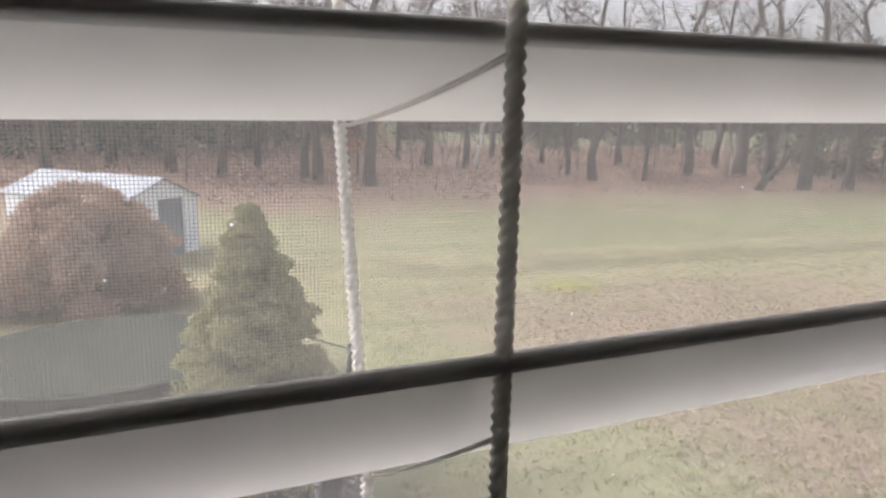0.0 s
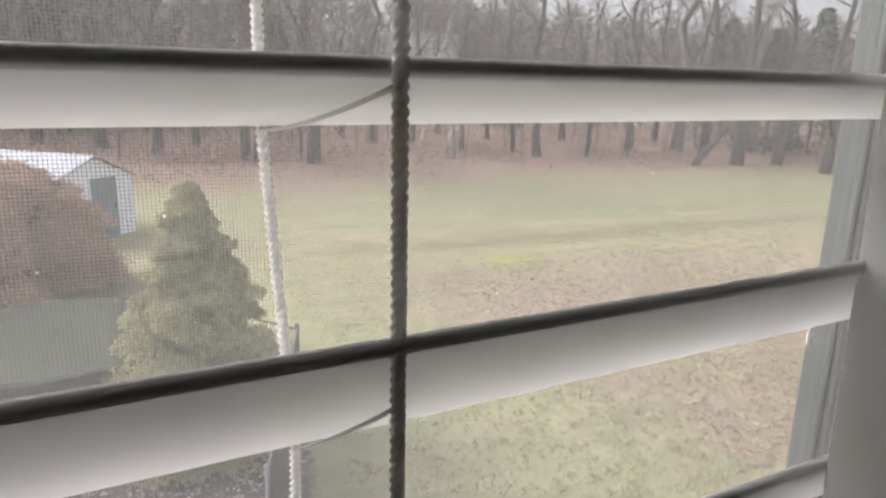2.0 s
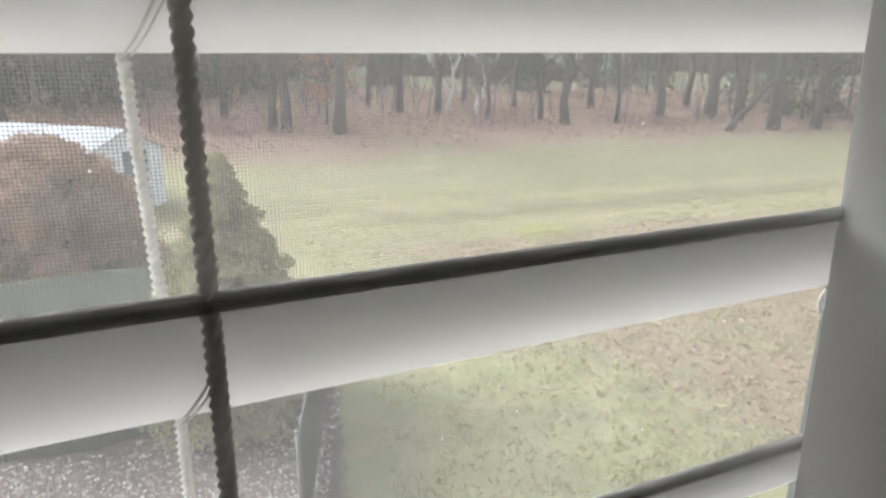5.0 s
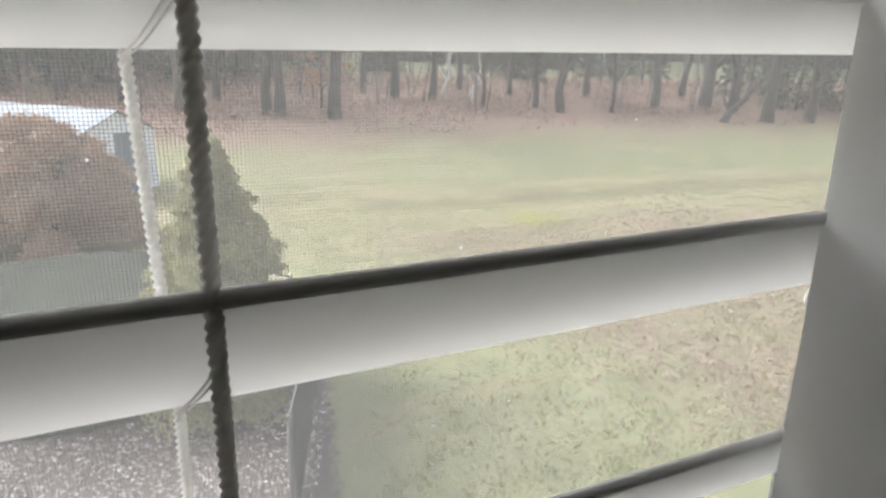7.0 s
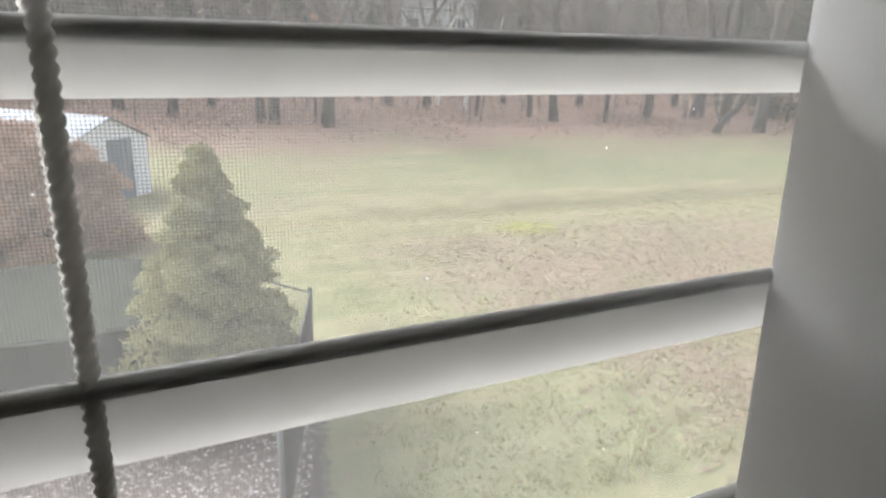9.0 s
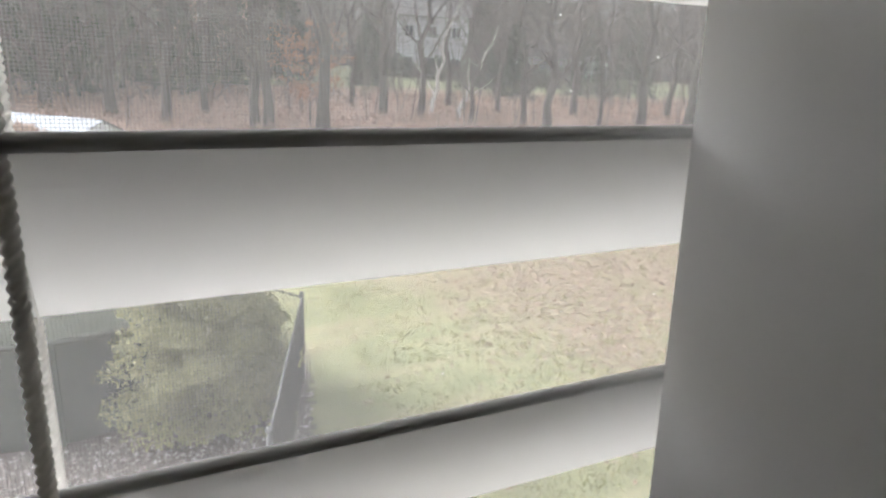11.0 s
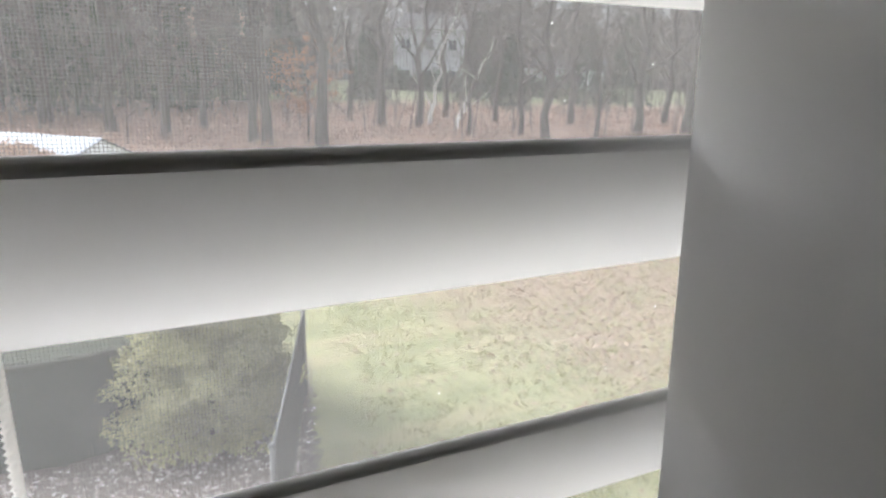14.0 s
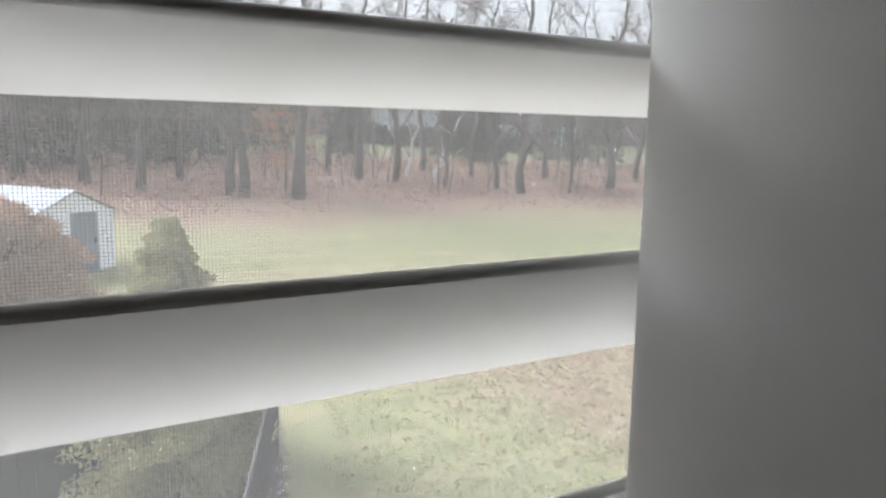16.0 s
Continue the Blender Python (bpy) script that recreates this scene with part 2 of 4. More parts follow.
M_BARK = simple("grey_bark", (0.044, 0.039, 0.035), (0.100, 0.090, 0.081), 3.0, 0.9, 0.6, stretch=(3, 3, 0.5))
M_BIRCH = simple("pale_birch_bark", (0.42, 0.40, 0.37), (0.72, 0.70, 0.66), 4.0, 0.75, 0.3, stretch=(0.6, 0.6, 3))
M_TWIG = pieces("bare_twigs", (0.075, 0.062, 0.056), (0.13, 0.11, 0.10), (0.18, 0.155, 0.145))
M_BRUSH = pieces("brown_brush", (0.20, 0.135, 0.108), (0.29, 0.195, 0.155), (0.36, 0.265, 0.22), (0.42, 0.30, 0.245), translucent=0.25)
M_NEEDLE = pieces("dark_evergreen", (0.028, 0.042, 0.028), (0.050, 0.066, 0.045), (0.070, 0.085, 0.060))
M_ORANGE = pieces("rusty_beech_leaves", (0.34, 0.145, 0.075), (0.44, 0.21, 0.12), (0.38, 0.22, 0.15), translucent=0.35)
M_CONE = pieces("yellow_green_conifer", (0.295, 0.296, 0.163), (0.343, 0.338, 0.187), (0.39, 0.38, 0.21), (0.445, 0.428, 0.242), translucent=0.22)
M_BUSH = pieces("russet_shrub_leaves", (0.41, 0.285, 0.22), (0.465, 0.33, 0.255), (0.52, 0.375, 0.29), (0.50, 0.39, 0.325), translucent=0.25)
M_STONE = pieces("pale_gravel", (0.27, 0.23, 0.22), (0.34, 0.295, 0.28), (0.41, 0.37, 0.355), (0.60, 0.575, 0.565), (0.225, 0.19, 0.18), rough=0.55)
M_LEAF = pieces("fallen_leaves", (0.27, 0.185, 0.135), (0.38, 0.28, 0.21), (0.50, 0.41, 0.34), (0.32, 0.225, 0.175))
M_GRASS = pieces("lawn_blades", (0.27, 0.285, 0.135), (0.34, 0.345, 0.17), (0.42, 0.40, 0.22), (0.50, 0.46, 0.29), translucent=0.45)
M_POOLWALL = simple("grey_green_pool_wall", (0.046, 0.055, 0.048), (0.070, 0.081, 0.072), 2.0, 0.8, 0.1, shine=0.1)
M_COVER = simple("grey_green_pool_cover", (0.046, 0.051, 0.041), (0.073, 0.079, 0.064), 1.6, 0.95, 0.1, shine=0.03)
M_RIM = simple("grey_pool_rim", (0.060, 0.066, 0.056), (0.105, 0.112, 0.098), 5.0, 0.7, shine=0.15)
M_FENCE = simple("galvanised_fence_wire", (0.085, 0.087, 0.092), (0.15, 0.153, 0.158), 20.0, 0.6, metal=0.2)
M_CLOTH = simple("grey_windbreak_cloth", (0.040, 0.040, 0.047), (0.062, 0.062, 0.07), 4.0, 0.9, 0.2, shine=0.05)
M_SHEDWALL = simple("white_shed_siding", (0.74, 0.77, 0.86), (0.84, 0.86, 0.92), 2.5, 0.6, 0.1)
M_SHEDROOF = simple("pale_shed_roof", (0.33, 0.352, 0.40), (0.47, 0.49, 0.53), 1.2, 0.7, 0.2, shine=0.2)
M_SHEDDOOR = simple("blue_grey_shed_door", (0.15, 0.175, 0.225), (0.22, 0.25, 0.30), 3.0, 0.6, 0.2)
M_HOUSE = simple("pale_house_siding", (0.40, 0.41, 0.42), (0.52, 0.53, 0.54), 0.6, 0.7)
M_BRICKHOUSE = simple("rose_house_wall", (0.33, 0.21, 0.19), (0.42, 0.28, 0.25), 0.8, 0.8)
M_HOUSEROOF = simple("grey_house_roof", (0.10, 0.10, 0.105), (0.17, 0.165, 0.165), 0.8, 0.85)
M_PANE = simple("dark_house_window", (0.035, 0.04, 0.05), (0.07, 0.08, 0.09), 1.0, 0.12)


# ---- mesh helpers ----
def mesh_object(name, verts, faces, mat, parent=None, smooth=False, label=""):
    me = bpy.data.meshes.new(name)
    me.from_pydata([tuple(v) for v in verts], [], faces)
    if smooth:
        me.polygons.foreach_set("use_smooth", [True] * len(me.polygons))
    me.materials.append(mat)
    ob = new(name, me)
    if parent:
        ob.parent = parent
    if label:
        ob["label"] = label
    return ob


def part(name, bm, mat, parent=None, label="", smooth=False):
    bmesh.ops.recalc_face_normals(bm, faces=bm.faces)
    me = bpy.data.meshes.new(name)
    bm.to_mesh(me)
    bm.free()
    if smooth:
        me.polygons.foreach_set("use_smooth", [True] * len(me.polygons))
    me.materials.append(mat)
    ob = new(name, me)
    if parent:
        ob.parent = parent
    if label:
        ob["label"] = label
    return ob


def thing(name, at, label, category, group="", kind="", turn=0.0):
    ob = new(name)
    ob.empty_display_size = 0.1
    ob.matrix_world = pose(*at, 0, 0, turn)
    return tagged(ob, label, category, group, kind)


def box(lo, hi, bevel=0.0, bm=None):
    bm = bm or bmesh.new()
    c = [(a + b) / 2 for a, b in zip(lo, hi)]
    s = [abs(b - a) for a, b in zip(lo, hi)]
    r = bmesh.ops.create_cube(bm, size=1.0, matrix=Matrix.Translation(c) @ Matrix.Diagonal((*s, 1)))
    if bevel:
        es = list({e for v in r["verts"] for e in v.link_edges})
        bmesh.ops.bevel(bm, geom=es, offset=bevel, segments=2, profile=0.5, affect="EDGES")
    return bm


class Soup:
    """Vertices and faces gathered for one mesh."""

    def __init__(self):
        self.v, self.f = [], []

    def tube(self, pts, radii, sides=6, caps=True):
        pts = [Vector(p) for p in pts]
        base = len(self.v)
        side = None
        for i, p in enumerate(pts):
            d = (pts[min(i + 1, len(pts) - 1)] - pts[max(i - 1, 0)]).normalized()
            if side is None:
                side = d.orthogonal().normalized()
            side = (side - d * side.dot(d)).normalized()
            up = d.cross(side)
            r = radii[i] if hasattr(radii, "__len__") else radii
            for k in range(sides):
                a = 2 * math.pi * k / sides
                self.v.append(p + (side * math.cos(a) + up * math.sin(a)) * r)
        for i in range(len(pts) - 1):
            for k in range(sides):
                k2 = (k + 1) % sides
                a, b = base + i * sides, base + (i + 1) * sides
                self.f.append((a + k, a + k2, b + k2, b + k))
        if caps:
            self.f.append(tuple(base + k for k in reversed(range(sides))))
            self.f.append(tuple(base + (len(pts) - 1) * sides + k for k in range(sides)))
        return self

    def leaf(self, p, d, n, length, width):
        """A pointed leaf: a diamond folded a little along its middle."""
        d = d.normalized()
        w = d.cross(n)
        if w.length < 1e-4:
            w = d.orthogonal()
        w.normalize()
        lift = w.cross(d) * width * 0.25
        b = len(self.v)
        self.v += [p, p + d * length * 0.5 + w * width * 0.5 + lift, p + d * length, p + d * length * 0.5 - w * width * 0.5 + lift]
        self.f += [(b, b + 1, b + 2), (b, b + 2, b + 3)]

    def box(self, lo, hi):
        b = len(self.v)
        self.v += [Vector((x, y, z)) for x in (lo[0], hi[0]) for y in (lo[1], hi[1]) for z in (lo[2], hi[2])]
        self.f += [tuple(b + i for i in q) for q in ((0, 1, 3, 2), (4, 6, 7, 5), (0, 4, 5, 1), (2, 3, 7, 6), (0, 2, 6, 4), (1, 5, 7, 3))]
        return self

    def make(self, name, mat, parent=None, label="", smooth=False):
        return mesh_object(name, self.v, self.f, mat, parent, smooth, label)


def rnd_dir(r):
    while True:
        v = Vector((r.uniform(-1, 1), r.uniform(-1, 1), r.uniform(-1, 1)))
        if 0.05 < v.length < 1:
            return v.normalized()


# ---- ground ----
def ground_z(x, y):
    """The yard lies 4 m below the window and rises gently into the woods."""
    z = -4.05
    if y > 20:
        z += 0.8 * min(1, (y - 20) / 12.0) ** 1.5
    if y > 32:
        z += 0.08 * (min(y, 78) - 32)
    if y > 78:
        z += 0.03 * (min(y, 120) - 78)
    z -= 0.10 * math.exp(-((y - 16.8) / 0.7) ** 2) * min(1, max(0, (x - 1) / 6))
    return z


def build_ground():
    xs = [-600, -300, -150, -90, -60, -42] + [-30 + i * 1.0 for i in range(20)] + [-10 + 0.4 * i for i in range(75)] + [20 + i for i in range(40)] + [64, 75, 90, 120, 180, 300, 600]
    ys = [0.4, 1.5] + [2 + 0.35 * i for i in range(56)] + [22 + 0.8 * i for i in range(40)] + [55 + 2.5 * i for i in range(26)] + [125, 150, 200, 300, 500, 900]
    xs, ys = [float(a) for a in xs], [-60.0, -20.0] + [float(a) for a in ys]
    v = []
    for b in ys:
        for a in xs:
            h = noise.noise((a * 0.35, b * 0.35, 0)) * 0.07 + noise.noise((a * 1.4, b * 1.4, 5)) * 0.025
            v.append((a, b, ground_z(a, b) + h * (1 if b > 1 else 0)))
    nx = len(xs)
    f = [(j * nx + i, j * nx + i + 1, (j + 1) * nx + i + 1, (j + 1) * nx + i) for j in range(len(ys) - 1) for i in range(nx - 1)]
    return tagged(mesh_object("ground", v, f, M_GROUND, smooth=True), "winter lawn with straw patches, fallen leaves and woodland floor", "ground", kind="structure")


build_ground()

# ---- room and window ----
WX0, WX1, WZ0, WZ1 = -0.62, 0.326, -0.72, 0.74


def build_room():
    y0, y1 = 0.055, 0.134
    bm = box((-2.6, y0, -1.0), (WX0, y1, 1.6))
    box((WX1, y0, -1.0), (2.0, y1, 1.6), bm=bm)
    box((WX0, y0, -1.0), (WX1, y1, WZ0), bm=bm)
    box((WX0, y0, WZ1), (WX1, y1, 1.6), bm=bm)
    tagged(part("wall_north", bm, M_WALL), "painted wall round the window opening", "wall", kind="structure")
    for name, lo, hi in (("wall_west", (-2.7, -3.2, -1.0), (-2.6, 0.055, 1.6)), ("wall_east", (2.0, -3.2, -1.0), (2.1, 0.055, 1.6)),
                         ("wall_south", (-2.7, -3.3, -1.0), (2.1, -3.2, 1.6))):
        tagged(part(name, box(lo, hi), M_WALL), "plain painted room wall", "wall", kind="structure")
    tagged(part("floor", box((-2.7, -3.3, -1.1), (2.1, 0.2, -1.0)), M_FLOOR), "brown carpeted floor", "floor", kind="structure")
    tagged(part("ceiling", box((-2.7, -3.3, 1.6), (2.1, 0.2, 1.7)), M_WALL), "plain painted ceiling", "ceiling", kind="structure")
    # the storey below, down to the ground
    tagged(part("wall_lower", box((-2.7, -3.3, -4.4), (2.1, 0.13, -1.101)), M_HOUSE), "pale wall of the storey below the room", "wall", kind="structure")


build_room()


def build_window():
    win = thing("window_1", ((WX0 + WX1) / 2, 0.1, WZ0), "vinyl window coloured a shaded grey, with dusty glass and an insect screen", "window", kind="structure")
    o = Vector(win.matrix_world.translation)

    def sub(lo, hi, name, mat, bevel=0.002, label=""):
        return part(name, box(Vector(lo) - o, Vector(hi) - o, bevel), mat, win, label)

    yf0, yf1 = 0.075, 0.135
    sub((WX0, yf0, WZ0), (WX0 + 0.03, yf1, WZ1), "frame_jamb", M_FRAME)
    sub((WX1 - 0.028, yf0, WZ0), (WX1, yf1, WZ1), "frame_jamb", M_FRAME)
    sub((WX0 + 0.03, yf0, WZ1 - 0.03), (WX1 - 0.028, yf1, WZ1), "frame_head", M_FRAME)
    sub((WX0 + 0.03, yf0, WZ0), (WX1 - 0.028, yf1, WZ0 + 0.03), "window_sill", M_FRAME)
    sx0, sx1, sz0, sz1 = WX0 + 0.031, WX1 - 0.029, WZ0 + 0.031, WZ1 - 0.031
    # the right stile: a glazing bead, a dark weatherstrip and the stile proper
    sub((sx1 - 0.028, 0.0950, sz0), (sx1 - 0.0195, 0.118, sz1), "glazing_bead", M_FRAME, 0.0025)
    sub((sx1 - 0.0195, 0.0905, sz0), (sx1 - 0.0155, 0.118, sz1), "weatherstrip", M_GASKET, 0.001, "dark weatherstrip")
    sub((sx1 - 0.0155, 0.0880, sz0), (sx1, 0.118, sz1), "sash_stile", M_FRAME, 0.003)
    sub((sx0, 0.088, sz0), (sx0 + 0.028, 0.118, sz1), "sash_stile", M_FRAME, 0.004)
    sub((sx0 + 0.028, 0.088, sz0), (sx1 - 0.028, 0.118, sz0 + 0.035), "sash_rail", M_FRAME, 0.004)
    sub((sx0 + 0.028, 0.088, sz1 - 0.035), (sx1 - 0.028, 0.118, sz1), "sash_rail", M_FRAME, 0.004)
    gx1 = sx1 - 0.028
    sub((gx1 - 0.005, 0.0985, sz0 + 0.035), (gx1, 0.1075, sz1 - 0.035), "gasket", M_GASKET, 0.001, "dark rubber glazing gasket")
    sub((sx0 + 0.028, 0.0985, sz0 + 0.035), (sx0 + 0.033, 0.1075, sz1 - 0.035), "gasket", M_GASKET, 0.001, "dark rubber glazing gasket")
    for y0 in (0.1062, 0.1122):      # dark seals of the double glazing
        sub((gx1 - 0.0018, y0, sz0 + 0.035), (gx1 - 0.0001, y0 + 0.0015, sz1 - 0.035), "seal", M_GASKET, 0.0, "thin dark glazing seal")
    pane = sub((sx0 + 0.033, 0.1015, sz0 + 0.035), (gx1 - 0.005, 0.1045, sz1 - 0.035), "pane", M_GLASS, 0.0, "dusty glass pane")
    # one sheet is enough for the film of dust
    me = pane.data
    bm = bmesh.new()
    bm.from_mesh(me)
    bmesh.ops.delete(bm, geom=[f for f in bm.faces if f.normal.y > -0.5], context="FACES")
    bm.to_mesh(me)
    bm.free()
    pane.visible_shadow = False
    # a fleck of white paint on the inside of the glass
    fl = bmesh.new()
    bmesh.ops.create_icosphere(fl, subdivisions=2, radius=1.0)
    for vv in fl.verts:
        k = 1 + 0.25 * noise.noise(vv.co * 1.7)
        w = 0.0024 * (1 if vv.co.z < 0.2 else 0.75)
        vv.co = Vector((vv.co.x * w * k, vv.co.y * 0.0004, vv.co.z * 0.0052 * k)) + Vector((0.2310, 0.1009, -0.031)) - o
    part("paint_fleck", fl, M_FLECK, win, "small fleck of white paint", True)
    # insect screen
    s = Soup()
    y = SCREEN_Y
    pitch, hw = 0.00106, 0.000084
    x0, x1, z0, z1 = -0.25, gx1 + 0.012, -0.17, 0.14
    n = int((x1 - x0) / pitch)
    for i in range(n + 1):
        xx = x0 + i * pitch
        s.v += [Vector((xx - hw, y, z0)) - o, Vector((xx + hw, y, z0)) - o, Vector((xx + hw, y, z1)) - o, Vector((xx - hw, y, z1)) - o]
        b = len(s.v) - 4
        s.f.append((b, b + 1, b + 2, b + 3))
    n = int((z1 - z0) / pitch)
    for i in range(n + 1):
        zz = z0 + i * pitch
        s.v += [Vector((x0, y + 0.0002, zz - hw)) - o, Vector((x1, y + 0.0002, zz - hw)) - o, Vector((x1, y + 0.0002, zz + hw)) - o, Vector((x0, y + 0.0002, zz + hw)) - o]
        b = len(s.v) - 4
        s.f.append((b, b + 1, b + 2, b + 3))
    ob = s.make("insect_screen", M_SCREEN, win, "fine grey insect screen mesh")
    tagged(ob, kind="stuff")
    sub((gx1 + 0.012, SCREEN_Y - 0.005, sz0), (gx1 + 0.026, SCREEN_Y + 0.007, sz1), "screen_frame", M_FRAME, 0.002, "thin pale screen frame")


SCREEN_Y = 0.128
build_window()

# ---- blind ----
# near edge (y, z), far edge (y, z) and run of each slat: how far it swings out and rises per metre of its length
SLATS = (((0.0004, 0.0655), (0.0392, 0.0574), (0.0017, 0.0223)), ((-0.0005, 0.0367), (0.0304, 0.0081), (0.0158, 0.0163)), ((0.0063, -0.0040), (0.0353, -0.0460), (-0.0047, 0.0169)))
SLAT_T = 0.0021
BLIND_X0, BLIND_X1 = -0.56, 0.205
blind = thing("window_blind", (0.0, 0.02, 0.70), "white horizontal slat blind with twisted ladder cords", "blind")
BO = Vector(blind.matrix_world.translation)


def slat(near, far, run=(0.004, 0.0185), name="slat"):
    """A slightly crowned slat with rounded long edges."""
    n, f = Vector((0, *near)), Vector((0, *far))
    d = (f - n).normalized()
    f = f + Vector((0, -d.z, d.y)) * SLAT_T - d * SLAT_T * 0.4
    d = f - n
    w = d.length
    d.normalize()
    up = Vector((0, -d.z, d.y))
    prof = []
    k = 14
    crown = -0.0009
    top = [n + d * (w * i / k) + up * (crown * 4 * (i / k) * (1 - i / k)) for i in range(k + 1)]
    bot = [p - up * SLAT_T for p in top]
    r = SLAT_T / 2
    prof += top
    for a in (45, 0, -45):
        prof.append((top[-1] + bot[-1]) / 2 + d * r * math.cos(radians(a)) + up * r * math.sin(radians(a)))
    prof += bot[::-1]
    for out, rise in ((0.0006, 0.12), (0.0010, 0.32), (0.0010, 0.68), (0.0006, 0.88)):
        prof.append(bot[0] - d * out + up * SLAT_T * rise)
    m = len(prof)
    v, fc = [], []
    cols = 24
    for c in range(cols + 1):
        x = BLIND_X0 + (BLIND_X1 - BLIND_X0) * c / cols
        v += [Vector((x, p.y + run[0] * x, p.z + run[1] * x)) - BO for p in prof]
    for c in range(cols):
        for i in range(m):
            j = (i + 1) % m
            fc.append((c * m + i, c * m + j, (c + 1) * m + j, (c + 1) * m + i))
    fc.append(tuple(range(m)))
    fc.append(tuple(cols * m + i for i in reversed(range(m))))
    ob = mesh_object(name, v, fc, M_SLAT, blind, smooth=True)
    # the front rim takes the shaded vinyl, with a crisp line where it meets the blade
    ob.data.materials.append(M_SLAT_RIM)
    for i, p in enumerate(ob.data.polygons):
        if i < cols * m and i % m >= m - 5:
            p.material_index = 1
    sharp = ob.data.attributes.new("sharp_edge", "BOOLEAN", "EDGE")
    for e in ob.data.edges:
        a, c = e.vertices[0] % m, e.vertices[1] % m
        if a == c and a in (0, m - 5):
            sharp.data[e.index].value = True
    return ob


for s_near, s_far, s_run in SLATS:
    slat(s_near, s_far, s_run)
for i in range(1, 14):      # above, nearly level
    zz = 0.0655 + 0.0400 * i
    slat((0.0, zz), (0.039, zz - 0.0085))
for i in range(1, 14):      # below, tilted steeply
    zz = -0.0040 - 0.0420 * i
    slat((0.0040, zz), (0.0330, zz - 0.042))


def rope(pts, name, label, r=0.00048, lead=0.0036, strands=3, deep=0.2):
    """A cord of three twisted strands along a polyline."""
    pts = [Vector(p) for p in pts]
    s = Soup()
    seg = [(pts[i + 1] - pts[i]).length for i in range(len(pts) - 1)]
    total = sum(seg)
    steps = int(total / lead * 12)
    line = []
    for i in range(steps + 1):
        u = total * i / steps
        k = 0
        while k < len(seg) - 1 and u > seg[k]:
            u -= seg[k]
            k += 1
        line.append((pts[k].lerp(pts[k + 1], u / seg[k]), (pts[k + 1] - pts[k]).normalized(), total * i / steps))
    sides = 15
    for p, d, u in line:
        e = (Vector((1, 0, 0)) - d * d.x).normalized()
        g = d.cross(e)
        for k in range(sides):
            a = 2 * math.pi * k / sides
            rr = r * 1.75 * (1 + deep * math.cos(strands * (a - 2 * math.pi * u / lead)))
            s.v.append(p + (e * math.cos(a) + g * math.sin(a)) * rr - BO)
    for i in range(len(line) - 1):
        for k in range(sides):
            k2 = (k + 1) % sides
            s.f.append((i * sides + k, i * sides + k2, (i + 1) * sides + k2, (i + 1) * sides + k))
    return s.make(name, M_CORD, blind, label, smooth=True)


CORD_Y = -0.0013
BACK = ((-0.0054, 0.0352, -0.0460), (-0.0049, 0.0309, 0.0078), (-0.0069, 0.0388, 0.0572))     # where the back cord meets the slats
rope([(0.0, CORD_Y, -0.50), (0.0, CORD_Y, 0.70)], "front_ladder_cord", "twisted grey-white cord before the slats", r=0.00045)
rope([(-0.0056, 0.0350, -0.50), *BACK, (-0.0069, 0.0396, 0.70)], "back_ladder_cord", "twisted white cord behind the slats", r=0.00042, deep=0.30)


def rung(near, far, sag=0.0):
    s = Soup()
    for dx in (-0.0004, 0.0004):
        pts = []
        for i in range(9):
            u = i / 8
            p = Vector(near).lerp(Vector(far), u)
            p.z -= sag * 4 * u * (1 - u)
            pts.append(p + Vector((dx, 0, 0)) - BO)
        s.tube(pts, 0.00018, 6)
    s.make("ladder_rung", M_CORD, blind, smooth=True)


rung((0.0, CORD_Y, 0.0628), (BACK[2][0], BACK[2][1], 0.0566), 0.0008)
rung((0.0, CORD_Y, 0.0288), (BACK[1][0], BACK[1][1], 0.0070), 0.0005)
rung((0.0, CORD_Y, -0.0120), (BACK[0][0], BACK[0][1], -0.0470), 0.0010)
part("head_rail", box(Vector((BLIND_X0, -0.008, 0.69)) - BO, Vector((BLIND_X1, 0.05, 0.735)) - BO, 0.002), M_SLAT, blind)
part("bottom_rail", box(Vector((BLIND_X0, 0.0, -0.668)) - BO, Vector((BLIND_X1, 0.045, -0.65)) - BO, 0.003), M_SLAT, blind)


